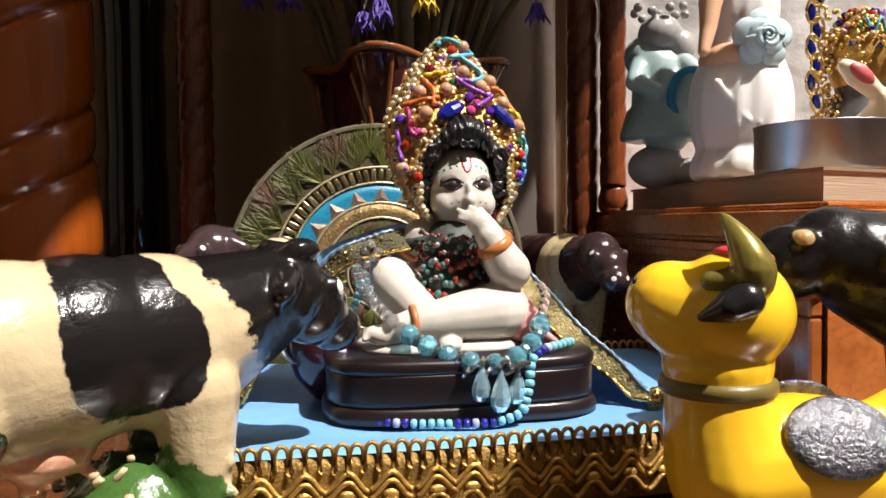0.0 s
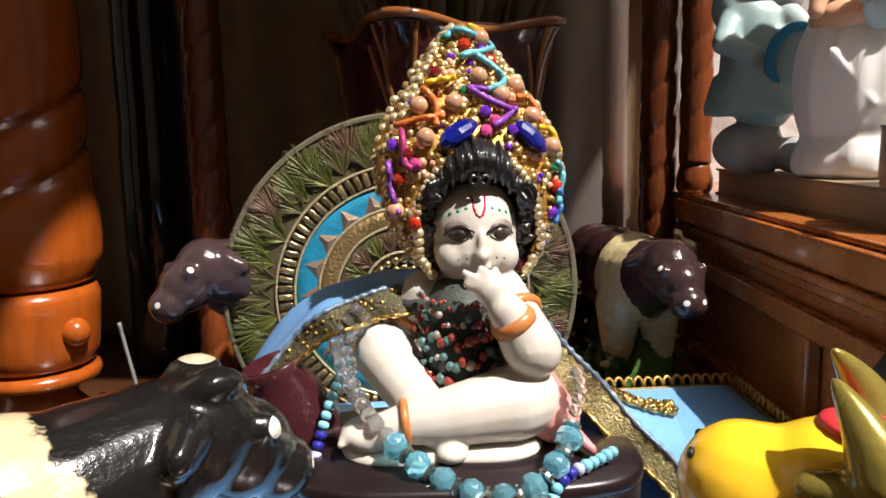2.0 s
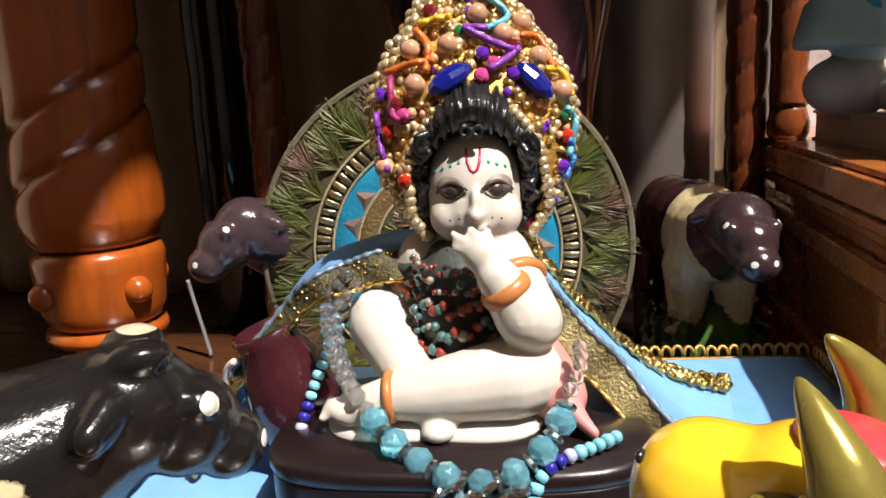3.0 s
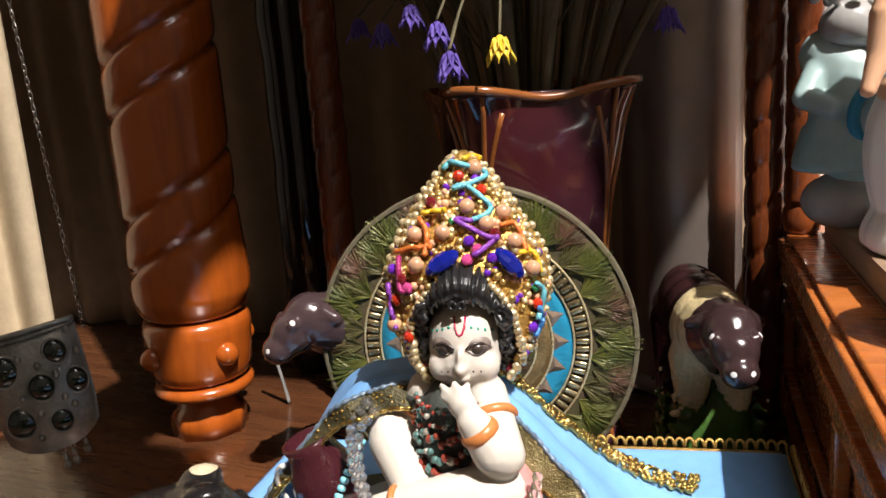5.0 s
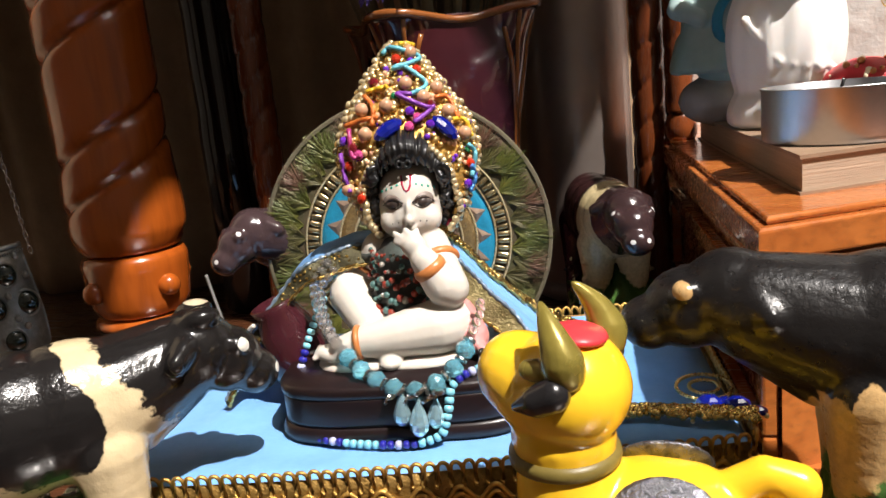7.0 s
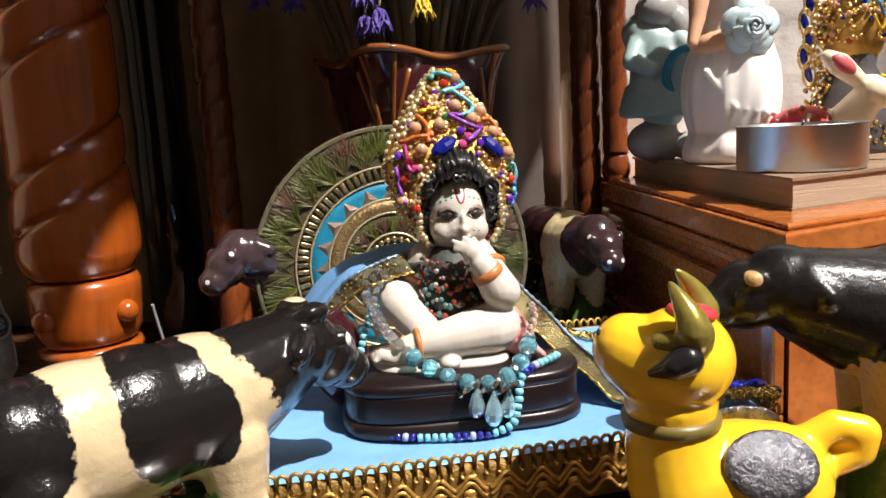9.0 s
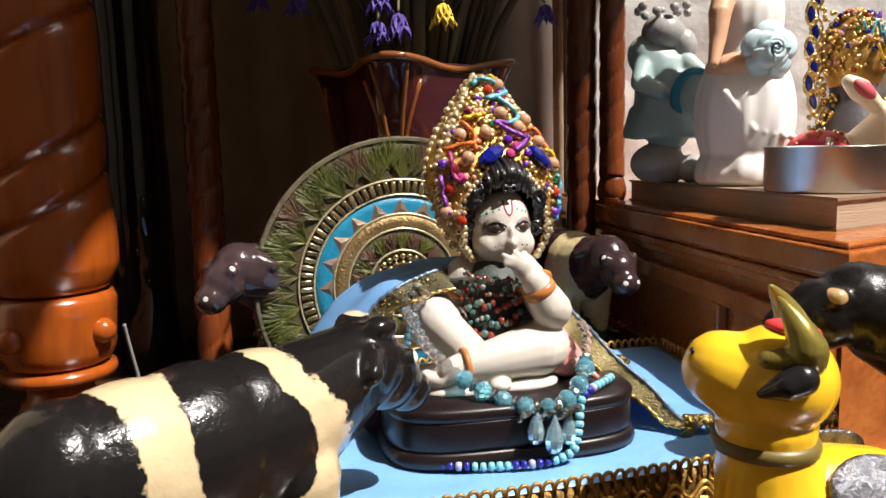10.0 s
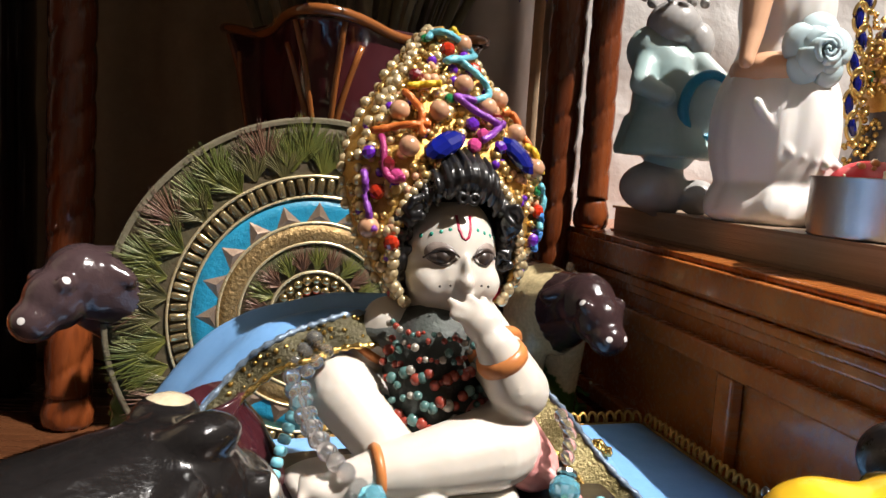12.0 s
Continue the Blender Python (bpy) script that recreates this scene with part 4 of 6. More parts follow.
eyes, socket_shade, whites = bmesh.new(), bmesh.new(), bmesh.new()
for s in (-1, 1):
    lie = FACE.to_3x3().to_4x4() @ Matrix.Rotation(radians(s * 24), 4, "Z") @ Matrix.Rotation(radians(s * -4), 4, "Y")
    ball(socket_shade, face_spot(s * 0.0041, 0.0011, -0.0007), (0.0032, 0.0012, 0.0022), 20, 12, lie)
    ball(whites, face_spot(s * 0.0042, 0.0004, -0.0006), (0.0024, 0.0014, 0.0013), 20, 12, lie)
    ball(eyes, face_spot(s * 0.0040, 0.0005, -0.0002), (0.0017, 0.0012, 0.0014), 16, 10, lie)
    tube(eyes, [face_spot(s * (0.0042 + 0.0029 * q), 0.0004 + 0.0016 * (1 - q * q) - 0.0003 * q, 0.0006) for q in np.linspace(-1, 1, 13)], [0.00022 + 0.00022 * math.sin(math.pi * i / 12) for i in range(13)], 6)   # upper lashes
    tube(eyes, [face_spot(s * (0.0042 + 0.0024 * q), 0.0002 - 0.0011 * (1 - q * q), 0.0003) for q in np.linspace(-1, 1, 11)], 0.00014, 5)
marks_red, marks_green = bmesh.new(), bmesh.new()
tube(marks_red, [face_spot(x, z) for x, z in ((-0.0013, 0.0080), (-0.0011, 0.0056), (-0.0006, 0.0042), (0, 0.0038), (0.0006, 0.0042), (0.0011, 0.0056), (0.0013, 0.0080))], 0.00032, 6)
for s in (-1, 1):
    for i in range(4):
        ball(marks_green, face_spot(s * (0.0026 + 0.0015 * i), 0.0054 - 0.0005 * i, -0.0002), (0.0005, 0.0004, 0.0005), 8, 6)
    for i in range(3):
        ball(eyes, face_spot(s * (0.0030 + 0.0017 * i), -0.0043 - 0.0003 * (i % 2), 0.0009), 0.00024, 6, 5)
    ball(marks_red, FACE @ Vector((s * 0.0104, -0.0012, -0.0072)), (0.0013, 0.0012, 0.0018), 12, 8)


def band(c, axis, r, w, waves=0):
    """A bangle round a limb."""
    bm = bmesh.new()
    m = Matrix.Translation(c) @ Vector(axis).to_track_quat("Z", "Y").to_matrix().to_4x4()
    lathe(bm, [(r * 0.9, -w), (r * 1.06, -w * 0.8), (r * 1.14, 0), (r * 1.06, w * 0.8), (r * 0.9, w)], 28, m, cap=False)
    return bm


bands = bmesh.new()
for b in (band((0.0134, 0.1990, 0.0595), (-0.0045, -0.0015, 0.0080), 0.0042, 0.0016), band((-0.0076, 0.1944, 0.0405), (-1, -0.2, -0.09), 0.0043, 0.0009), band((0.0135, 0.2078, 0.0590), (0.0073, -0.0105, -0.010), 0.0054, 0.0012), band((-0.0092, 0.2145, 0.0570), (-0.0065, 0.001, -0.01), 0.0046, 0.0010)):
    me = bpy.data.meshes.new("t")
    b.to_mesh(me)
    b.free()
    bands.from_mesh(me)
skirt = bmesh.new()
for i in range(9):
    q = i / 8
    limb(skirt, [((0.0190 + 0.0012 * q, 0.2060 - 0.0040 * q, 0.0450 - 0.0040 * q), 0.0016), ((0.0235 + 0.0030 * q, 0.2040 - 0.0068 * q, 0.0385 - 0.0020 * q), 0.0013), ((0.0255 + 0.0030 * q, 0.2030 - 0.0070 * q, 0.0352), 0.0010)], 8, 8)
limb(skirt, [((0.0070, 0.2110, 0.0445), 0.0082), ((0.0165, 0.2065, 0.0425), 0.0070), ((0.0215, 0.2040, 0.0385), 0.0052)], 6, 16)
# the eye whites are coloured dark to look shaded
figurine = part("seated_figurine", clay_with([skin(), hair(), garment(), eyes, marks_red, marks_green, bands, moulded(skirt, 0.0005, 2), blobs(studs[0]), blobs(studs[1]), blobs(studs[2]), socket_shade, whites]),
                [WHITE_CLAY, HAIR_BLACK, JEWEL_CLOTH, EYE_SHADE, MARK_RED, MARK_GREEN, ORANGE_PAINT, PINK, STUD_RED, STUD_GREEN, STUD_PEARL, SOCKET_SHADE, M("shaded_eye_white", (0.085, 0.07, 0.065), 0.3, var=0.2, scale=500, coat=0.3)])
tagged(figurine, "small white porcelain seated figurine with painted black hair", "figurine")

# its dark plinth
def oblong(a, z, r):
    c, s = abs(math.cos(a)), abs(math.sin(a))
    return r / ((c ** 4) + (s / 0.66) ** 4) ** 0.25


plinth = empty("plinth", pose(0.003, 0.203, CLOTH))
for name, prof in (("foot_moulding", [(0.0338, 0.0005), (0.0350, 0.0005), (0.0352, 0.002), (0.0346, 0.0035), (0.0341, 0.0042)]), ("body", [(0.0338, 0.0042), (0.0340, 0.0055), (0.0340, 0.0115), (0.0338, 0.0122)]),
                   ("top_board", [(0.0338, 0.0120), (0.0344, 0.0128), (0.0345, 0.0145), (0.0335, 0.0155)])):
    bm = bmesh.new()
    lathe(bm, prof, 72, Matrix.Rotation(radians(9), 4, "Z"), oblong)
    part(name, bm, PLINTH_WOOD, plinth)
tagged(plinth, "dark polished wooden plinth under the seated figurine", "plinth")
bm = bmesh.new()
lathe(bm, [(0.0205, CLOTH + 0.0150), (0.0210, CLOTH + 0.0160), (0.0195, CLOTH + 0.0170), (0.014, CLOTH + 0.0178)], 60, Matrix.Translation((-0.002, 0.2050, 0)) @ Matrix.Rotation(radians(9), 4, "Z"), lambda a, z, r: oblong(a, z, r) * (1 + 0.03 * math.sin(5 * a)))
tagged(part("figurine_base", bm, WHITE_CLAY), "thin cream base under the seated figurine", "base")


# ---- the crown ----
CROWN = Matrix.Translation((0.0030, 0.2230, 0.0)) @ Matrix.Rotation(radians(17), 4, "Z")   # local -y to the front


def crown_half(z):
    """Half its width at a height."""
    zs, ws = (0.066, 0.072, 0.080, 0.088, 0.094, 0.100, 0.106, 0.112, 0.117, 0.1200), (0.0100, 0.0150, 0.0188, 0.0205, 0.0200, 0.0172, 0.0132, 0.0088, 0.0048, 0.0012)
    return float(np.interp(z, zs, ws))


def crown_front(x, z, lift=0.0):
    """A place on its front: across, and the height in metres."""
    w = crown_half(z)
    k = min(1.0, abs(x) / w)
    lean = 0.30 * (z - 0.094)
    bulge = 0.0120 * float(np.interp(z, (0.066, 0.080, 0.094, 0.120), (0.55, 0.85, 1.0, 0.35)))
    y = lean - bulge * math.sqrt(max(0.0, 1 - k * k)) - lift
    return CROWN @ Vector((x, y, z))


crown = empty("crown", Matrix.Translation((0.003, 0.223, 0.0935)))


def crown_part(name, bm, mt, label="", smooth=True):
    ob = part(name, bm, mt, crown, label, smooth)
    ob.matrix_parent_inverse = crown.matrix_world.inverted()
    return ob


bm = bmesh.new()
rows = []
for z in np.linspace(0.066, 0.1200, 34):
    w = crown_half(z)
    ring = [crown_front(w * math.sin(a), z) for a in np.linspace(-math.pi / 2, math.pi / 2, 25)]
    lean = 0.30 * (z - 0.094)
    ring += [CROWN @ Vector((w * math.sin(a), lean + 0.006 * math.cos(a), z)) for a in np.linspace(math.pi / 2, -math.pi / 2, 17)[1:-1]]
    rows.append([bm.verts.new(v) for v in ring])
for lo, hi in zip(rows, rows[1:]):
    for i in range(len(lo)):
        j = (i + 1) % len(lo)
        bm.faces.new((lo[i], lo[j], hi[j], hi[i]))
bm.faces.new(rows[-1])
# open in front for the face: the lower middle of the front is taken away
gone = []
for f in bm.faces:
    c = CROWN.inverted() @ f.calc_center_median()
    if c.y < 0.30 * (c.z - 0.094) - 0.0015 and abs(c.x + 0.0006) < 0.0126 * math.sqrt(max(0, 1 - ((c.z - 0.0755) / 0.0170) ** 2)) and c.z < 0.0925:
        gone.append(f)
bmesh.ops.delete(bm, geom=gone, context="FACES")
bmesh.ops.solidify(bm, geom=list(bm.faces), thickness=0.0008)
crown_part("shell", bm, GOLD_THREAD)
tagged(crown, "jewelled gold crown with beads, coloured stones and bright cord", "crown")


# ---- jewels of the crown ----
def gem_mat(name, col, rough=0.12):
    return M(name, col, rough, var=0.35, scale=900, bump=0.05, coat=0.9, vary=0.35)


PEARL = gem_mat("peach_pearl", (0.62, 0.34, 0.20), 0.16)
RUBY = gem_mat("red_stone", (0.50, 0.03, 0.01))
DARK_RUBY = gem_mat("dark_red_stone", (0.14, 0.01, 0.015))
SAPPHIRE = gem_mat("blue_stone", (0.004, 0.010, 0.19))
VIOLET = gem_mat("violet_stone", (0.13, 0.02, 0.42))
ROSE = gem_mat("pink_stone", (0.52, 0.06, 0.22))
EMERALD = gem_mat("green_stone", (0.02, 0.22, 0.08))
CORDS = {k: M(k + "_cord", c, 0.32, 0.15, var=0.3, scale=1500, bump=0.6) for k, c in (("cyan", (0.14, 0.46, 0.56)), ("purple", (0.22, 0.05, 0.36)), ("orange", (0.62, 0.16, 0.03)), ("yellow", (0.74, 0.48, 0.03)), ("magenta", (0.34, 0.03, 0.14)), ("blue", (0.06, 0.22, 0.55)))}


def stone(r, seg=8, rings=6, flat=1.0):
    bm = bmesh.new()
    ball(bm, (0, 0, 0), (r, r * flat, r), seg, rings)
    return bm


def facing(p, d):
    """A place with the local -y axis turned along d."""
    y = -Vector(d).normalized()
    x = y.cross(Vector((0, 0, 1))).normalized()
    return Matrix.Translation(p) @ Matrix((x, y, x.cross(y))).transposed().to_4x4()


def crown_at(xm, zm, lift=0.0008, turn=0.0):
    """xm: millimetres across from the crown's middle, zm: height in millimetres."""
    x, z = xm / 1000, zm / 1000
    e = 0.0006
    p = crown_front(x, z, lift)
    w = crown_half(z) * 0.97
    du = crown_front(min(w, x + e), z) - crown_front(max(-w, x - e), z)
    dv = crown_front(x, z + e) - crown_front(x, z - e)
    n = du.cross(dv)
    if n.y > 0:
        n = -n
    return facing(p, n) @ Matrix.Rotation(radians(turn), 4, "Y")


inv = crown.matrix_world.inverted()
rnd = random.Random(21)
FACET = {}
for nm, mt, r, seg, rings, fl in (("pearl", PEARL, 0.0020, 14, 10, 1), ("red_stone", RUBY, 0.0015, 8, 6, 0.8), ("dark_stone", DARK_RUBY, 0.0016, 8, 6, 0.8), ("violet_stone", VIOLET, 0.0014, 8, 6, 0.8), ("pink_stone", ROSE, 0.0015, 8, 6, 0.8), ("green_stone", EMERALD, 0.0011, 8, 6, 0.8)):
    FACET[nm] = mesh_of(nm, stone(r, seg, rings, fl), mt, smooth=(nm == "pearl"))
bm = bmesh.new()
ball(bm, (0, 0, 0), (0.0046, 0.0016, 0.0023), 8, 6)
FACET["blue_stone"] = mesh_of("blue_stone", bm, SAPPHIRE, smooth=False)
for nm, spots in (("pearl", ((1.5, 108), (6, 104), (10, 106), (-11.5, 102), (-11, 95.5), (3.5, 116.5), (16.5, 93), (-17.5, 80.5), (-4.5, 102.5), (12.5, 99.5))),
                  ("red_stone", ((-0.5, 115), (5, 111.5), (-16.5, 87), (17.3, 84.5), (-14, 78))),
                  ("dark_stone", ((-7.5, 109), (8, 101.5), (-15, 92))),
                  ("violet_stone", ((12.3, 100), (7.2, 96.5), (-17.5, 94), (1.8, 100.5), (16, 79))),
                  ("pink_stone", ((1.3, 96.5), (-13.5, 90), (3.8, 98.5))),
                  ("green_stone", ((-4, 117), (17, 88.5), (-2, 105)))):
    for x, z in spots:
        piece(nm, FACET[nm], crown, inv @ crown_at(x, z, 0.0018, rnd.uniform(0, 90)))
for x, z, t in ((-4.6, 96.2, -35), (11.2, 95.2, 58)):
    piece("blue_stone", FACET["blue_stone"], crown, inv @ crown_at(x, z, 0.0022, t))
for key, pts in (("cyan", ((-4, 116.8), (-1.5, 118.3), (6.3, 114.8), (-1.5, 112.4), (1.5, 112.8), (7.2, 107.4), (2.7, 105))),
                 ("purple", ((2.7, 105), (-1, 105.3), (6.3, 101.3), (8.4, 100.8), (2.7, 97.4))),
                 ("yellow", ((-9.4, 106.8), (-6, 107.4), (-3.6, 107.7))), ("yellow", ((1, 119), (3, 119.2), (5, 118.4))),
                 ("orange", ((-10.3, 105.6), (-8.2, 102.5), (-8.8, 97.7))), ("orange", ((-16.5, 98), (-11, 99.4), (-7, 99.6))),
                 ("magenta", ((-15.5, 97), (-15.2, 90), (-12.4, 89.8))), ("purple", ((-18.6, 90.5), (-18, 84), (-17, 80))),
                 ("orange", ((9.4, 103.5), (13.0, 103), (15.2, 97.2))), ("yellow", ((13.6, 97.1), (17.0, 96.4), (18.4, 91.8))),
                 ("cyan", ((17.2, 89.8), (18.9, 86.8), (17.2, 81))), ("blue", ((17.6, 84), (18.2, 80), (16.4, 77)))):
    bm = bmesh.new()
    path = [crown_front(p.x, p.z, 0.0027 + 0.0004 * math.sin(i * 0.8)) for i, p in enumerate(spline([Vector((x / 1000, 0, z / 1000)) for x, z in pts], 9))]
    tube(bm, path, [0.00070 * (1 + 0.10 * math.sin(i * 2.4)) for i in range(len(path))], 8)
    crown_part(key + "_cord", bm, CORDS[key])
bm = bmesh.new()
ball(bm, (0, 0, 0), 0.00125, 8, 6)
GBEAD = mesh_of("gold_bead", bm, M("polished_gold", (0.86, 0.70, 0.42), 0.22, 0.65, var=0.3, scale=900, vary=0.4))
# rows of gold beads along the rim
for row, (inset, lift) in enumerate(((1.0, 0.0), (0.93, 0.0006), (0.86, 0.0006))):
    for side in (-1, 1):
        path = [crown_front(side * crown_half(z) * inset, z, lift) for z in np.linspace(0.0675, 0.1195, 60)]
        for p, t in evenly(path, 0.0024):
            if row == 2 and p.z < 0.100:
                continue
            piece("gold_bead", GBEAD, crown, inv @ (Matrix.Translation(p + Vector((rnd.uniform(-1, 1), rnd.uniform(-1, 1), rnd.uniform(-1, 1))) * 0.0004) @ Matrix.Scale(rnd.uniform(0.75, 1.1), 4)))
# gold beads round the opening for the face
for i in range(34):
    a = math.pi * (i / 33)
    x, z = -0.0006 + 0.0131 * math.cos(a), 0.0755 + 0.0172 * math.sin(a)
    p = crown_front(x, z, 0.0004)
    piece("gold_bead", GBEAD, crown, inv @ (Matrix.Translation(p) @ Matrix.Scale(rnd.uniform(0.8, 1.0), 4)))
for side in (-1, 1):
    for z in np.linspace(0.067, 0.076, 6):
        piece("gold_bead", GBEAD, crown, inv @ Matrix.Translation(crown_front(side * 0.0131 * min(1, crown_half(z) / 0.014), z, 0.0006)))
CROWN_GOLD = M("crown_gold", (0.66, 0.44, 0.16), 0.28, 0.75, var=0.4, scale=900, bump=0.1)
# fine filling of gold and pale beads between the stones
for nm, mt, n, seed in (("gold_filling", CROWN_GOLD, 330, 5), ("peach_filling", PEARL, 90, 6), ("coloured_filling", VIOLET, 46, 8), ("crystal_filling", PALE_GOLD, 90, 9)):
    r2 = random.Random(seed)
    bm = bmesh.new()
    k = 0
    while k < n:
        z = r2.uniform(0.068, 0.1185)
        x = r2.uniform(-0.98, 0.98) * crown_half(z)
        if ((x + 0.0006) / 0.0131) ** 2 + ((z - 0.0755) / 0.0172) ** 2 < 1.0 or (z < 0.0755 and abs(x + 0.0006) < 0.0129):
            continue
        ball(bm, crown_front(x, z, r2.uniform(0, 0.0008)), r2.uniform(0.0006, 0.0012), 8, 6)
        k += 1
    tagged(crown_part(nm, bm, mt), kind="stuff")


# ---- necklaces ----
CRYSTAL = M("clear_crystal", (0.97, 0.97, 0.98), 0.05, var=0.02, scale=900, bump=0.0, trans=0.95, ior=1.5)
AQUA = M("aqua_crystal", (0.30, 0.80, 1.0), 0.04, var=0.12, scale=900, bump=0.0, coat=0.8, trans=0.78, ior=1.5, vary=0.4)
bm = bmesh.new()
ball(bm, (0, 0, 0), 0.00165, 10, 7)
CLEAR = mesh_of("crystal_bead", bm, CRYSTAL)
bm = bmesh.new()
ball(bm, (0, 0, 0), (0.0025, 0.0027, 0.0027), 8, 6)
BLUE = mesh_of("aqua_bead", bm, AQUA, smooth=False)
bm = bmesh.new()
lathe(bm, [(0.0010, -0.0006), (0.0018, -0.0003), (0.0018, 0.0003), (0.0010, 0.0006)], 12, Matrix.Rotation(radians(90), 4, "Y"))
RONDEL = mesh_of("silver_ring", bm, BRIGHT_SILVER, smooth=False)
bm = bmesh.new()
lathe(bm, [(0.0002, 0.0058), (0.0007, 0.0045), (0.0016, 0.0025), (0.0023, 0.0), (0.0021, -0.0018), (0.0012, -0.0030), (0.0002, -0.0034)], 9)
DROP = mesh_of("crystal_drop", bm, M("pale_aqua_crystal", (0.58, 0.88, 0.98), 0.05, var=0.05, scale=900, bump=0.0, trans=0.8, ior=1.5), smooth=False)
necklace = empty("crystal_necklace")
path = spline([(-0.0195, 0.2060, 0.0600), (-0.0230, 0.2040, 0.0545), (-0.0205, 0.1985, 0.0485), (-0.0160, 0.1935, 0.0440), (-0.0110, 0.1893, 0.0408)], 10)
for p, t in evenly(path, 0.0026):
    piece("crystal_bead", CLEAR, necklace, Matrix.Translation(p))
    piece("crystal_bead", CLEAR, necklace, Matrix.Translation(p + Vector((0.0022, -0.0008, -0.0016 + rnd.uniform(-0.0005, 0.0005)))) @ Matrix.Scale(0.85, 4))
path = spline([(-0.0085, 0.1878, 0.0385), (-0.002, 0.1840, 0.0352), (0.0060, 0.1808, 0.0330), (0.0130, 0.1805, 0.0325), (0.0185, 0.1830, 0.0345), (0.0225, 0.1870, 0.0380), (0.0245, 0.1915, 0.0425)], 10)
for i, (p, t) in enumerate(evenly(path, 0.0029)):
    if i % 2 == 0:
        piece("aqua_bead", BLUE, necklace, Matrix.Translation(p) @ along(t) @ pose(0, 0, 0, rnd.uniform(0, 90)))
    else:
        piece("silver_ring", RONDEL, necklace, Matrix.Translation(p) @ along(t))
for p, t in evenly(spline([(0.0250, 0.1935, 0.0440), (0.0262, 0.1975, 0.0470), (0.0255, 0.2020, 0.0490)], 8), 0.0024):
    piece("crystal_bead", CLEAR, necklace, Matrix.Translation(p) @ Matrix.Scale(0.8, 4))
for x, y, z, s in ((0.0085, 0.1785, 0.0272, 1.0), (0.0130, 0.1778, 0.0252, 1.1), (0.0170, 0.1795, 0.0262, 0.95)):
    piece("crystal_drop", DROP, necklace, pose(x, y, z, rnd.uniform(-8, 8), rnd.uniform(-10, 10)) @ Matrix.Scale(s, 4))
for i in range(9):
    x = 0.0050 + 0.0017 * i
    piece("silver_ring", RONDEL, necklace, pose(x, 0.1790, 0.0310 + 0.001 * (i % 3), 90 * rnd.random(), 90 * rnd.random(), 0))
tagged(necklace, "necklace of clear and aqua crystal beads with teardrop pendants", "necklace")

seed_string = empty("seed_bead_string")
bm = bmesh.new()
lathe(bm, [(0.0005, -0.00085), (0.00105, -0.0007), (0.00125, 0), (0.00105, 0.0007), (0.0005, 0.00085)], 10, Matrix.Rotation(radians(90), 4, "Y"))
SEEDS = {}
for nm, c in (("turquoise_bead", (0.20, 0.52, 0.62)), ("navy_bead", (0.02, 0.02, 0.26)), ("lilac_bead", (0.42, 0.44, 0.66))):
    SEEDS[nm] = mesh_of(nm, bm.copy(), M(nm, c, 0.2, var=0.2, scale=900, bump=0.0, coat=0.5, vary=0.25))
bm.free()
path = spline([(-0.0215, 0.2050, 0.0500), (-0.0245, 0.1980, 0.0400), (-0.0262, 0.1910, 0.0290), (-0.0240, 0.1845, 0.0215), (-0.0175, 0.1795, 0.0196), (-0.0070, 0.1768, 0.0194), (0.0040, 0.1765, 0.0194), (0.0120, 0.1775, 0.0196), (0.0180, 0.1790, 0.0215),
               (0.0200, 0.1805, 0.0270), (0.0208, 0.1825, 0.0325), (0.0240, 0.1860, 0.0348), (0.0285, 0.1905, 0.0352), (0.0330, 0.1960, 0.0353)], 10)
pts = evenly(path, 0.00205)
for i, (p, t) in enumerate(pts):
    k = i / len(pts)
    nm = "turquoise_bead"
    for a, b in ((0.13, 0.24), (0.34, 0.48), (0.58, 0.66), (0.84, 0.90)):
        if a < k < b:
            nm = ("navy_bead", "lilac_bead", "navy_bead")[i % 3]
    piece(nm, SEEDS[nm], seed_string, Matrix.Translation(p) @ along(t) @ Matrix.Scale(rnd.uniform(0.92, 1.08), 4))
tagged(seed_string, "string of turquoise, navy and lilac seed beads round the plinth", "necklace")


# ---- the blue cape with its gold borders ----
GOLD_MESH = M("gold_mesh", (0.34, 0.29, 0.14), 0.42, 0.7, var=0.6, scale=1600, bump=1.0, second=(0.16, 0.13, 0.05))
SEQUIN = M("sequin_gold", (0.80, 0.58, 0.20), 0.2, 1.0, var=0.6, scale=1200, bump=0.8, second=(0.35, 0.22, 0.06))
cape = empty("cape")


def ruled(e1, e2, u0, u1, fold, lift=0.0, wave=3.0):
    p1, p2 = spline(e1, 10), spline(e2, 10)

    def f(u, v):
        i = v * (len(p1) - 1)
        a, k = int(min(i, len(p1) - 2)), 0.0
        k = i - a
        A, B = p1[a].lerp(p1[a + 1], k), p2[a].lerp(p2[a + 1], k)
        w = u0 + (u1 - u0) * u
        p = A.lerp(B, w)
        p.z += fold * math.sin(math.pi * w) * (math.sin(wave * math.pi * w + 2 * v) * 0.6 + 0.5) * (1 - 0.5 * v) + noise.noise(p * 90) * 0.0007 + lift
        p.z = max(p.z, CLOTH + 0.0012 + lift)
        return p
    return f


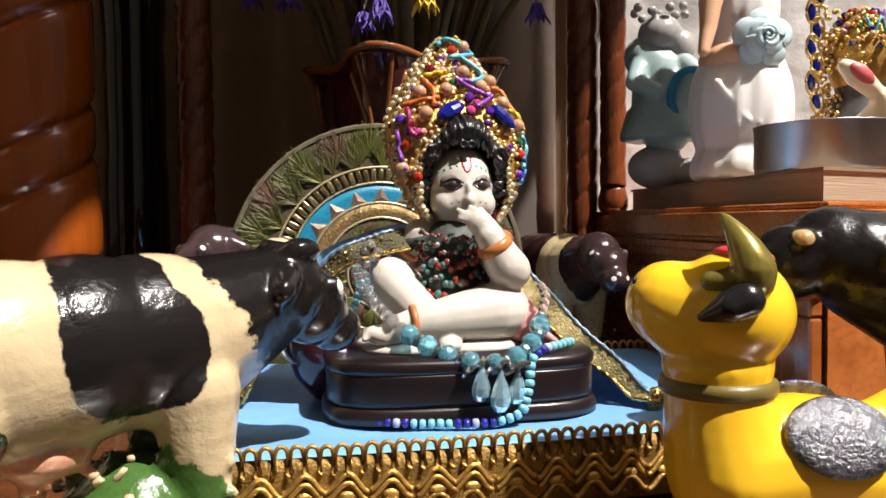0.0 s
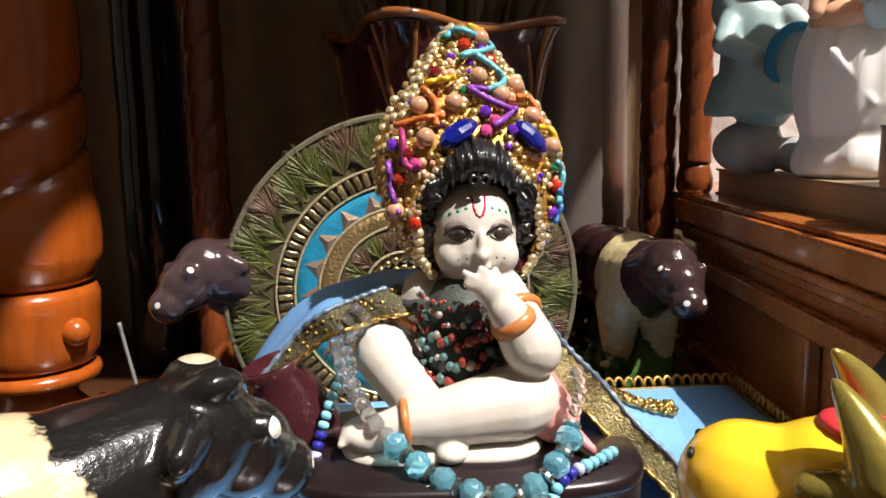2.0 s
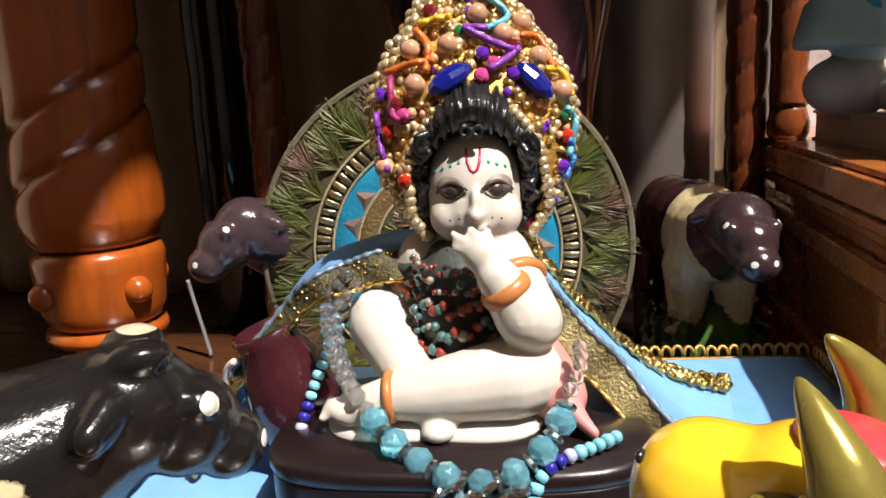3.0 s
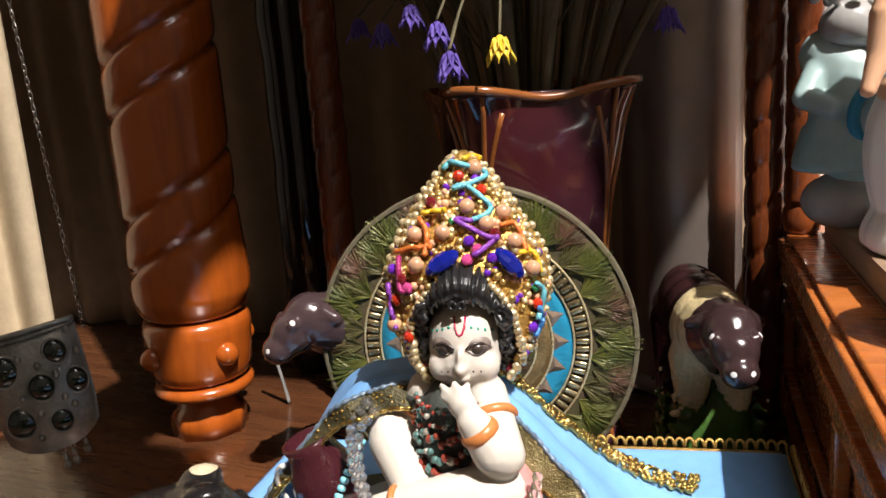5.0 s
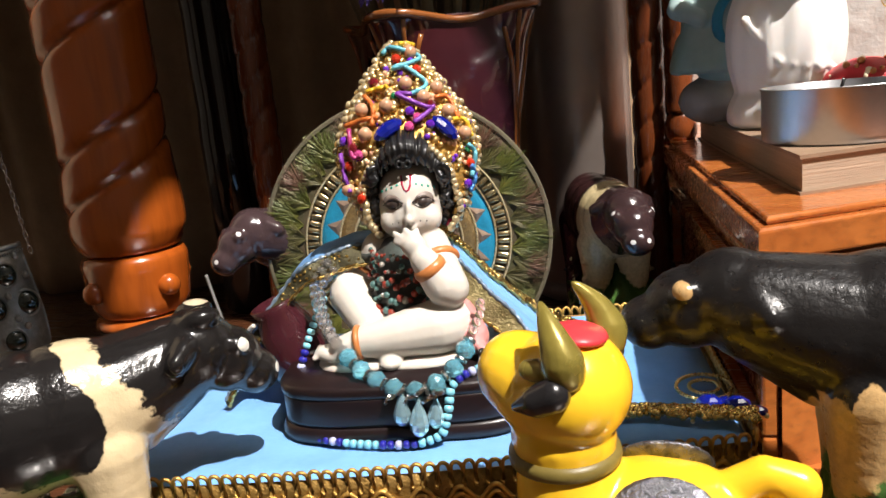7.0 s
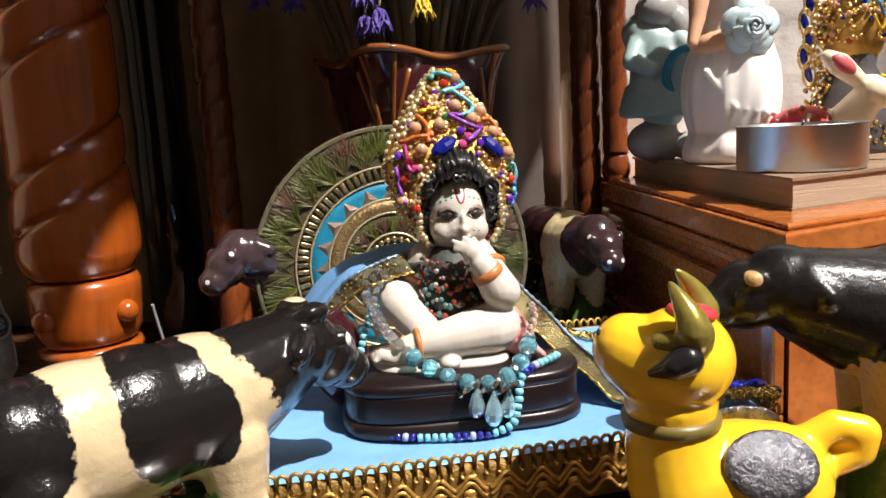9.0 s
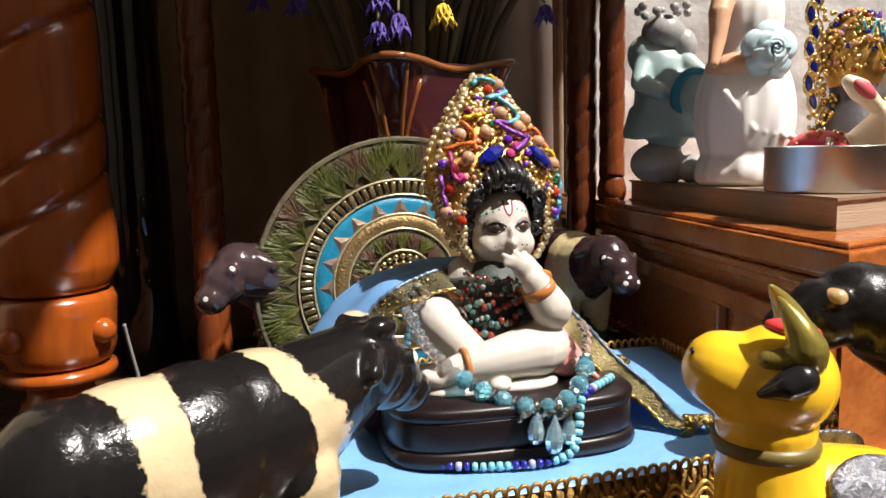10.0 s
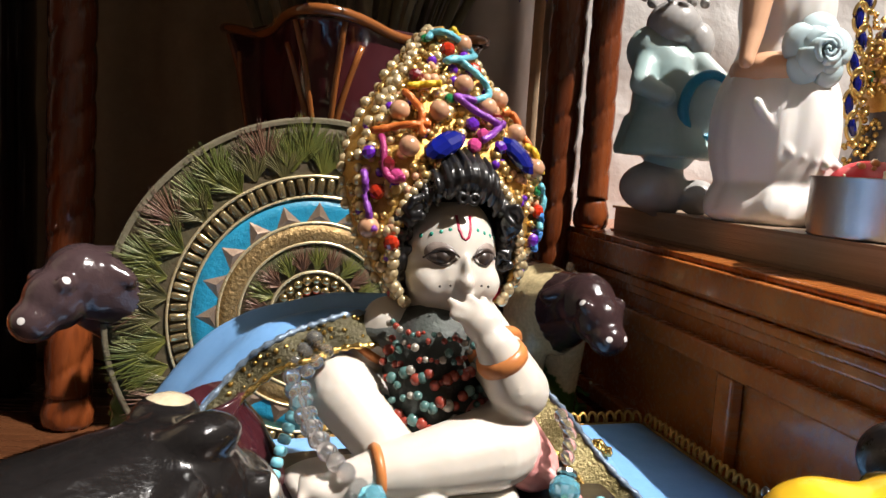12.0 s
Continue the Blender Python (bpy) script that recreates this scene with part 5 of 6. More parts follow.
R1 = [(0.0110, 0.2100, 0.0650), (0.0195, 0.2110, 0.0565), (0.0262, 0.2120, 0.0480), (0.0345, 0.2110, 0.0390), (0.0440, 0.2050, 0.0300), (0.0505, 0.1980, 0.0225), (0.0560, 0.1950, 0.0200)]
R2 = [(0.0100, 0.2210, 0.0655), (0.0165, 0.2290, 0.0560), (0.0230, 0.2370, 0.0450), (0.0300, 0.2450, 0.0350), (0.0365, 0.2510, 0.0280), (0.0460, 0.2550, 0.0225), (0.0550, 0.2580, 0.0205)]
L1 = [(-0.0080, 0.2140, 0.0620), (-0.0170, 0.2110, 0.0618), (-0.0250, 0.2070, 0.0590), (-0.0345, 0.2050, 0.0510), (-0.0435, 0.2010, 0.0400), (-0.0490, 0.1985, 0.0300), (-0.0530, 0.1970, 0.0205)]
L2 = [(-0.0060, 0.2220, 0.0665), (-0.0220, 0.2300, 0.0635), (-0.0400, 0.2360, 0.0560), (-0.0520, 0.2380, 0.0430), (-0.0600, 0.2380, 0.0300), (-0.0640, 0.2380, 0.0205), (-0.0660, 0.2380, 0.0200)]
rr = random.Random(31)
DARK_MESH = M("dark_gold_mesh", (0.085, 0.075, 0.036), 0.45, 0.5, var=0.6, scale=1600, bump=1.0, second=(0.035, 0.03, 0.016))
BLUE_SILVER = M("blue_silver_cord", (0.20, 0.27, 0.36), 0.35, 0.4, var=0.5, scale=1500, bump=0.5)
for e1, e2 in ((R1, R2), (L1, L2)):
    bm = bmesh.new()
    sheet(bm, ruled(e1, e2, 0, 1, -0.0025), 24, 54, thick=0.0006)
    part("satin_panel", bm, SATIN, cape, "light blue satin panel")
    # the border hangs from the front edge
    P1 = spline(e1, 10)
    fall = Vector((-0.0035, -0.0030, -0.0095)) if e1 is R1 else Vector((0.0030, -0.0030, -0.0055))

    def hem(u, v, P1=P1, fall=fall):
        i = min(int(v * (len(P1) - 1)), len(P1) - 2)
        p = P1[i].lerp(P1[i + 1], v * (len(P1) - 1) - i) + Vector((0, -0.0004, 0.0010))
        p = p + fall * u * (1 - 0.66 * v) * min(1, 0.75 + v * 3) + Vector((0, 0.0006 * math.sin(v * 30 + u * 2), 0.0005 * math.sin(v * 19)))
        p.z = max(p.z, CLOTH + 0.0016 + 0.0004 * u)
        return p
    bm = bmesh.new()
    sheet(bm, hem, 10, 70, thick=0.0005)
    part("gold_border", bm, GOLD_MESH if e1 is R1 else DARK_MESH, cape, "woven gold border" if e1 is R1 else "dark sheer border with gold thread")
    for k, rad in ((0.0, 0.0006), (1.0, 0.0006)):
        bm = bmesh.new()
        tube(bm, [hem(k, t) + Vector((0, -0.0003, 0.0003)) for t in np.linspace(0, 1, 90)], [rad * (1 + 0.35 * math.sin(i * 1.9)) for i in range(90)], 7)
        part("blue_cord" if k == 0 else "gold_cord", bm, BLUE_SILVER if k == 0 else SEQUIN, cape)
    if e1 is L1:
        bm = bmesh.new()
        for i in range(90):
            ball(bm, hem(rr.random(), rr.random()) + Vector((0, -0.0004, 0.0003)), (rr.uniform(0.0003, 0.0006),) * 3, 6, 4)
        tagged(part("sequin_sprinkle", bm, SEQUIN, cape), kind="stuff")
f = ruled(R1, R2, 0, 1, -0.0025, 0.0012)
bm = bmesh.new()
for i in range(520):
    v = rr.random()
    p = f(rr.uniform(0.90, 1.06), v)
    ball(bm, p + Vector((0, 0, rr.uniform(0, 0.0007))), (rr.uniform(0.0005, 0.0010),) * 3, 6, 4)
tagged(part("sequin_border", bm, SEQUIN, cape, "border of gold sequins"), kind="stuff")
tagged(cape, "light blue satin cape with woven gold and sequin borders", "cape")

# the loose gold strand on the cloth, with its blue brooch
strand = empty("gold_strand")
bm = bmesh.new()
pth = spline([(0.0540, 0.1965, 0.0205), (0.0640, 0.1965, 0.0202), (0.0740, 0.1960, 0.0204), (0.0840, 0.1950, 0.0208), (0.0935, 0.1935, 0.0212)], 14)
for i, p in enumerate(pth):
    for k in range(9):
        a = rr.uniform(0, 2 * math.pi)
        q = p + Vector((rr.uniform(-0.0012, 0.0012), math.cos(a) * 0.0022, abs(math.sin(a)) * 0.0018))
        ball(bm, q, rr.uniform(0.0005, 0.0011), 6, 4)
tagged(part("sequin_trim", bm, SEQUIN, strand), kind="stuff")
for s in (0, math.pi):
    bm = bmesh.new()
    tube(bm, [p + Vector((0, 0.0014 * math.cos(i * 0.7 + s), 0.0009 + 0.0010 * math.sin(i * 0.7 + s))) for i, p in enumerate(pth)], 0.0007, 7)
    part("cord", bm, GOLD, strand)
tagged(strand, "twisted strand of gold sequins lying on the blue cloth", "trim")

brooch = empty("brooch", pose(0.0865, 0.1985, CLOTH + 0.0012))
for x, y, z, r in ((-0.0035, 0.000, 0.0032, 0.0026), (0.0030, -0.0020, 0.0040, 0.0024), (0.0005, 0.0015, 0.0026, 0.0020), (0.0075, -0.0035, 0.0028, 0.0018)):
    bm = bmesh.new()
    ball(bm, (x, y, z), (r * 1.3, r, r * 0.8), 8, 6)
    part("blue_stone", bm, SAPPHIRE, brooch, smooth=False)
bm = bmesh.new()
for i in range(40):
    ball(bm, (rr.uniform(-0.008, 0.010), rr.uniform(-0.005, 0.003), rr.uniform(0.0004, 0.0016)), 0.0007, 6, 4)
tagged(part("gold_setting", bm, PALE_GOLD, brooch), kind="stuff")
for cx, cy, r0 in ((-0.004, 0.016, 0.0085), (-0.004, 0.016, 0.0045)):
    for i in range(int(r0 * 2 * math.pi / 0.0011)):
        a = i * 0.0011 / r0
        bm = bmesh.new() if i == 0 else bm
        ball(bm, (cx + r0 * math.cos(a) * 0.85, cy + r0 * math.sin(a), 0.0007), 0.0006, 6, 4)
    part("gold_chain", bm, GOLD, brooch)
tagged(brooch, "brooch of deep blue stones with coiled gold chain", "brooch")

# the small dark pot beside the figurine
pot = empty("pot", pose(-0.0290, 0.2085, CLOTH + 0.0012, 8, -16, 0))
MAROON = M("maroon_glaze", (0.045, 0.010, 0.014), 0.16, var=0.3, scale=300, bump=0.05, coat=0.6)
bm = bmesh.new()
lathe(bm, [(0.004, 0.0), (0.0065, 0.002), (0.0092, 0.009), (0.0095, 0.016), (0.0082, 0.024), (0.0062, 0.0290), (0.0070, 0.0315), (0.0060, 0.0318), (0.0052, 0.029)], 32)
part("body", bm, MAROON, pot)
bm = bmesh.new()
tube(bm, [(-0.0035 + 0.0062 * math.cos(a), -0.0060 - 0.0020 * math.cos(a * 0.5), 0.0205 + 0.0085 * math.sin(a)) for a in np.linspace(radians(95), radians(250), 24)], 0.0007, 8)
part("white_stripe", bm, WHITE_CLAY, pot)
tagged(pot, "small dark maroon glazed pot with a white painted arc", "pot")


# ---- gold braid round the platform ----
braid = empty("gold_braid", pose(0, 0.2, 0))
braid_inv = braid.matrix_world.inverted()
bm = bmesh.new()
loop = [(-0.00125, 0, -0.0048), (-0.00130, 0, -0.0010), (-0.00115, -0.0002, 0.0000), (-0.0006, -0.0004, 0.0007), (0, -0.0005, 0.0009), (0.0006, -0.0004, 0.0007), (0.00115, -0.0002, 0), (0.00130, 0, -0.0010), (0.00125, 0, -0.0048), (0.00145, -0.0004, -0.0054), (0.00185, -0.0004, -0.0054)]
tube(bm, loop, 0.00050, 6)
LOOP = mesh_of("braid_loop", bm, GOLD_THREAD)
bm = bmesh.new()
for k, (amp, z0) in enumerate(((0.0019, -0.0074), (0.0019, -0.0092), (0.0017, -0.0128))):
    tube(bm, [(-0.0045 + 0.009 * i / 16, -0.0007, z0 - amp * math.cos(2 * math.pi * i / 16)) for i in range(17)], 0.00062, 6)
ball(bm, (0, -0.0005, -0.0104), (0.0020, 0.0008, 0.0013), 10, 6)
SCALLOP = mesh_of("braid_scallop", bm, GOLD_THREAD)
GOLD_CLOTH = M("gold_cloth", (0.34, 0.20, 0.05), 0.45, 0.6, var=0.6, scale=1200, bump=1.0, second=(0.14, 0.08, 0.02))
edges = [([on_platform(u, 0) for u in np.linspace(0.01, 0.995, 80)], True), ([on_platform(0.998, v) for v in np.linspace(0.01, 0.99, 50)], True), ([on_platform(u, 1) for u in np.linspace(0.99, 0.35, 60)], False)]
for path, scallops in edges:
    for name, mesh, step, ok in (("braid_loop", LOOP, 0.0031, True), ("braid_scallop", SCALLOP, 0.0090, scallops)):
        if not ok:
            continue
        for p, t in evenly(path, step):
            out = Vector((t.y, -t.x, 0))
            piece(name, mesh, braid, braid_inv @ (Matrix.Translation(p + out * 0.0010 + Vector((0, 0, 0.0012 + rnd.uniform(-0.0002, 0.0002)))) @ along(t) @ pose(0, 0, 0, rnd.uniform(-5, 5), rnd.uniform(-4, 4), rnd.uniform(-4, 4))))
    bm = bmesh.new()
    P = list(path)

    def strip(u, v):
        i = min(int(u * (len(P) - 1)), len(P) - 2)
        t = (P[i + 1] - P[i]).normalized()
        q = P[i].lerp(P[i + 1], u * (len(P) - 1) - i) + Vector((t.y, -t.x, 0)) * 0.0002
        return Vector((q.x, q.y, CLOTH - 0.0006 - 0.0144 * v))
    sheet(bm, strip, 60, 4, thick=0.0005)
    ob = part("braid_backing", bm, GOLD_CLOTH, braid)
    ob.matrix_parent_inverse = braid_inv
tagged(braid, "gold braid of looped and scalloped cord round the platform", "trim")


# ---- on the cabinet: candle and figurines ----
tea = empty("tea_light", pose(0.1228, 0.2500, BOOK_TOP))
bm = bmesh.new()
lathe(bm, [(0.0195, 0.0), (0.0205, 0.0006), (0.0203, 0.0016), (0.0207, 0.0022), (0.0207, 0.0146), (0.0210, 0.0150), (0.0210, 0.0153), (0.0204, 0.0153), (0.0203, 0.0130)], 64, wave=lambda a, z, r: r * (1 + 0.003 * math.sin(24 * a)))
part("cup", bm, ALUMINIUM, tea)
WAX = M("candle_wax", (0.82, 0.76, 0.64), 0.4, var=0.08, scale=120, bump=0.05, sss=0.4)
bm = bmesh.new()
lathe(bm, [(0.0199, 0.003), (0.0200, 0.0126), (0.012, 0.0120), (0.003, 0.0118), (0.0012, 0.0122)], 40)
part("wax", bm, WAX, tea, "pale wax")
bm = bmesh.new()
tube(bm, [(0, 0, 0.0115), (0.0002, 0, 0.014), (0.0009, 0, 0.0165)], 0.0005, 6)
part("wick", bm, GLAZE_BLACK, tea)
tagged(tea, "tea light candle in an aluminium cup on the book", "candle")

BISQUE = M("white_bisque", (0.82, 0.79, 0.76), 0.45, var=0.06, scale=120, bump=0.06, coat=0.1, sss=0.1)
PEACH = M("peach_skin_and_shadow", (0.72, 0.42, 0.26), 0.4, var=0.12, scale=150, bump=0.05)
PALE_BLUE = M("pale_blue_glaze", (0.52, 0.67, 0.72), 0.35, var=0.12, scale=200, bump=0.05)
TEAL_GLAZE = M("grey_teal_glaze", (0.28, 0.44, 0.44), 0.35, var=0.25, scale=90, bump=0.06, second=(0.42, 0.48, 0.47))
YELLOW_HAIR = M("yellow_glaze_pale", (0.75, 0.55, 0.16), 0.4, var=0.15, scale=200)


def lady():
    white, peach, blue, yellow = (bmesh.new() for _ in range(4))
    C = Vector((0.1160, 0.3010, BOOK_TOP))
    prof = [(0.0170, 0.0), (0.0198, 0.002), (0.0202, 0.006), (0.0188, 0.010), (0.0176, 0.0125), (0.0186, 0.016), (0.0200, 0.022), (0.0204, 0.030), (0.0196, 0.038), (0.0176, 0.044), (0.0150, 0.050), (0.0138, 0.056), (0.0150, 0.064), (0.0140, 0.072), (0.0080, 0.078), (0.0060, 0.084)]
    fine = spline([Vector((r * 0.93, 0, z)) for r, z in prof], 4)
    lathe(white, [(p.x, p.z) for p in fine], 72, Matrix.Translation(C), lambda a, z, r: r * (1 + 0.022 * math.sin(9 * a + 40 * z) * (1 if z < 0.045 else 0.3) + 0.012 * math.sin(17 * a - 90 * z)))
    for s in range(5):   # ruffles of the bodice
        limb(white, [(C + Vector((-0.014 + 0.004 * s, -0.0140, 0.036 - 0.002 * s)), 0.0017), (C + Vector((-0.004 + 0.004 * s, -0.0172, 0.022 - 0.001 * s)), 0.0015)], 26, 10)
    ball(white, C + Vector((0.004, -0.002, 0.093)), (0.014, 0.013, 0.014), 24, 14)
    limb(peach, [(C + Vector((-0.010, -0.006, 0.080)), 0.0050), (C + Vector((-0.016, -0.012, 0.066)), 0.0044), (C + Vector((-0.0175, -0.014, 0.056)), 0.0032), (C + Vector((-0.0200, -0.0165, 0.047)), 0.0022)], 8, 14)
    # the rose's tan shadow, put in as a peach band
    ball(peach, C + Vector((-0.003, -0.0035, 0.0465)), (0.0142, 0.0142, 0.0066), 22, 12)
    ball(blue, C + Vector((0.0015, -0.0140, 0.0515)), (0.0066, 0.0034, 0.0062), 20, 12)
    for ring, n, reach, lift in ((0, 5, 0.0098, 0.0), (1, 4, 0.0070, 0.0022), (2, 3, 0.0044, 0.0040)):   # rose petals, ring within ring
        for i in range(n):
            a0 = 2 * math.pi * i / n + 0.5 * ring + 0.3

            def petal(u, v, a0=a0, n=n, reach=reach, lift=lift):
                w = 2 * u - 1
                a = a0 + w * (3.9 / n) * (1 - 0.20 * v)
                q = 0.0010 + reach * v * (1 - 0.20 * abs(w) ** 2.2)
                return C + Vector((0.0015 + q * math.cos(a), -0.0158 - lift - 0.0030 * math.sin(math.pi * 0.85 * v) + 0.0006 * w + 0.0014 * v ** 3, 0.0515 + q * math.sin(a)))
            sheet(blue, petal, 12, 8, thick=0.0007)
    tube(blue, [C + Vector((0.0015 + 0.00022 * k * math.cos(k * 0.7), -0.0222, 0.0515 + 0.00022 * k * math.sin(k * 0.7))) for k in range(14)], 0.0006, 6)
    limb(yellow, [(C + Vector((-0.006, -0.004, 0.085)), 0.0070), (C + Vector((0.010, -0.004, 0.088)), 0.0075)], 6, 14)
    return clay_with([moulded(white, 0.0006, 3), moulded(peach, 0.0006, 3), blue, moulded(yellow, 0.0007, 3)])


tagged(part("lady_figurine", lady(), [BISQUE, PEACH, PALE_BLUE, YELLOW_HAIR]), "white porcelain lady figurine holding a pale blue rose", "figurine")


def companion():
    a, b, c = (bmesh.new() for _ in range(3))
    C = Vector((0.0960, 0.3400, BOOK_TOP))
    ball(b, C + Vector((-0.002, 0, 0.0085)), (0.0125, 0.011, 0.0095), 20, 12)
    ball(b, C + Vector((0.012, -0.006, 0.006)), (0.0075, 0.007, 0.0065), 16, 10)
    limb(b, [(C + Vector((0.001, 0, 0.006)), 0.0085), (C + Vector((0.001, 0, 0.024)), 0.0065)], 6, 14)
    limb(a, [(C + Vector((0.002, -0.001, 0.024)), 0.0105), (C + Vector((0.001, 0, 0.036)), 0.0138), (C + Vector((-0.001, 0, 0.050)), 0.0112), (C + Vector((-0.007, 0.001, 0.057)), 0.0090)], 8, 18)
    lathe(a, [(0.0105, 0.020), (0.0165, 0.0200), (0.0170, 0.0225), (0.0140, 0.034)], 36, Matrix.Translation(C), lambda t, z, r: r * (1 + 0.05 * math.sin(7 * t)))
    for i in range(18):   # folds of the skirt and a bow at the neck
        t = radians(200 + 10 * i)
        limb(a, [(C + Vector((0.012 * math.cos(t), 0.012 * math.sin(t), 0.036)), 0.0016), (C + Vector((0.0165 * math.cos(t), 0.0165 * math.sin(t), 0.0215)), 0.0024)], 8, 8)
    limb(a, [(C + Vector((-0.010, -0.004, 0.052)), 0.0048), (C + Vector((-0.014, -0.010, 0.044)), 0.0040), (C + Vector((-0.006, -0.014, 0.040)), 0.0032)], 7, 12)
    limb(a, [(C + Vector((0.008, -0.006, 0.053)), 0.0046), (C + Vector((0.012, -0.013, 0.047)), 0.0038)], 7, 12)
    tube(c, [C + Vector((0.0085 + 0.0085 * math.cos(t), -0.0150 - 0.002 * math.sin(t), 0.0375 + 0.0105 * math.sin(t))) for t in np.linspace(radians(40), radians(320), 30)], [0.0012 + 0.0008 * math.sin(math.pi * i / 29) for i in range(30)], 8)
    ball(a, C + Vector((0.0085, -0.0105, 0.0375)), (0.0105, 0.0052, 0.0120), 22, 12)   # the cushion that it holds
    ball(b, C + Vector((-0.001, -0.002, 0.066)), (0.0095, 0.0095, 0.0085), 20, 12)
    ball(b, C + Vector((0.008, -0.004, 0.060)), (0.0055, 0.0055, 0.0075), 16, 10)
    for i in range(26):
        t = i * 0.7
        ball(b, C + Vector((-0.001 + 0.011 * math.cos(t), -0.002 + 0.008 * math.sin(t), 0.0745 + 0.0012 * (i % 3))), 0.0022, 8, 6)
    return clay_with([moulded(a, 0.0009, 5), moulded(b, 0.0008, 4), c])


GREY_GLAZE = M("grey_pearl_glaze", (0.42, 0.41, 0.40), 0.25, var=0.3, scale=120, bump=0.1, coat=0.4)
tagged(part("companion_figurine", companion(), [TEAL_GLAZE, GREY_GLAZE, TEAL]), "grey and teal glazed porcelain companion figurine behind the lady", "figurine")


def painted_cow():
    white, red, pink, dark, orange = (bmesh.new() for _ in range(5))
    C = Vector((0.1400, 0.2815, BOOK_TOP))
    ball(white, C + Vector((0, 0, 0.0100)), (0.0190, 0.0095, 0.0100), 24, 14)
    limb(white, [(C + Vector((0.011, -0.004, 0.014)), 0.0075), (C + Vector((0.0165, -0.009, 0.0235)), 0.0058)], 6, 16)
    limb(white, [(C + Vector((0.0165, -0.010, 0.0255)), 0.0058), (C + Vector((0.0255, -0.0135, 0.0215)), 0.0040), (C + Vector((0.031, -0.015, 0.0195)), 0.0032)], 7, 16)
    limb(white, [(C + Vector((0.0120, -0.0105, 0.0290)), 0.0030), (C + Vector((0.0040, -0.0125, 0.0350)), 0.0042), (C + Vector((-0.0005, -0.0130, 0.0380)), 0.0026)], 7, 14)
    ball(pink, C + Vector((0.0040, -0.0158, 0.0350)), (0.0052, 0.0016, 0.0026), 18, 10, Matrix.Rotation(radians(38), 4, "Y"))
    ball(red, C + Vector((-0.004, -0.0012, 0.0125)), (0.0130, 0.0094, 0.0086), 22, 12)
    r3 = random.Random(2)
    for i in range(26):
        a, b = r3.uniform(-1.2, 1.2), r3.uniform(-0.2, 1.2)
        d = Vector((0.0132 * math.sin(a) * math.cos(b), -0.0096 * math.cos(a) * math.cos(b), 0.0088 * math.sin(b)))
        ball(white if i % 3 else orange, C + Vector((-0.004, -0.0012, 0.0125)) + d, r3.uniform(0.0006, 0.0013), 8, 6)
    ball(dark, C + Vector((0.0215, -0.0182, 0.0250)), (0.0009, 0.0006, 0.0009), 10, 6)
    tube(dark, [C + Vector((0.0215 + 0.0018 * math.cos(a), -0.0181, 0.0250 + 0.0012 * math.sin(a))) for a in np.linspace(0, 2 * math.pi, 20)[:-1]], 0.00018, 5, closed=True)
    return clay_with([moulded(white, 0.0007, 4), red, pink, dark, orange])


tagged(part("painted_cow_figurine", painted_cow(), [M("ivory_glaze", (0.84, 0.72, 0.52), 0.3, var=0.08, scale=150, bump=0.04, coat=0.4), GLAZE_RED, M("pink_ear", (0.74, 0.14, 0.16), 0.4, var=0.25, scale=400), GLAZE_BLACK, ORANGE_PAINT]),
       "small ivory cow figurine with dotted red saddle behind the candle", "figurine", group="cow figurines")

# a second figurine with its own jewelled crown, at the edge of view
back_fig = Vector((0.1740, 0.3230, BOOK_TOP))
bm = bmesh.new()
lathe(bm, [(0.018, 0), (0.019, 0.002), (0.016, 0.018), (0.012, 0.030), (0.009, 0.036), (0.0105, 0.044), (0.0085, 0.055), (0.003, 0.060)], 32, Matrix.Translation(back_fig))
tagged(part("crowned_figurine", bm, M("dark_stone_glaze", (0.09, 0.08, 0.085), 0.5, var=0.4, scale=500, bump=0.5)), "dark grey figurine behind, wearing a gold jewelled crown", "figurine")
crown2 = empty("small_crown", Matrix.Translation(back_fig + Vector((0, 0, 0.052))))
r4 = random.Random(44)
for nm, mt, n, r0 in (("gold_filling", GOLD, 330, 0.0010), ("peach_filling", PEARL, 60, 0.0014), ("red_filling", RUBY, 22, 0.0013), ("blue_filling", SAPPHIRE, 26, 0.0014), ("green_filling", EMERALD, 10, 0.0011)):
    bm = bmesh.new()
    for i in range(n):
        a, b = r4.uniform(0, 2 * math.pi), r4.uniform(-0.3, 1.45)
        ball(bm, (0.0135 * math.cos(a) * math.cos(b), 0.0130 * math.sin(a) * math.cos(b), 0.020 * math.sin(b)), r0 * r4.uniform(0.7, 1.2), 7, 5)
    tagged(part(nm, bm, mt, crown2), kind="stuff")
bm = bmesh.new()
ball(bm, (0, 0, 0), (0.0128, 0.0123, 0.0192), 24, 16)
part("cap", bm, GOLD_THREAD, crown2)
for key, zz in (("cyan", 0.011), ("purple", 0.015), ("blue", 0.006), ("yellow", 0.001)):
    bm = bmesh.new()
    a0 = r4.uniform(-2.4, -1.2)
    tube(bm, spline([(0.0150 * math.cos(a0 + 0.25 * i) * math.cos(zz * 60), 0.0145 * math.sin(a0 + 0.25 * i) * math.cos(zz * 60), zz + 0.003 * (-1) ** i) for i in range(6)], 6), 0.0006, 7)
    part(key + "_cord", bm, CORDS[key], crown2)
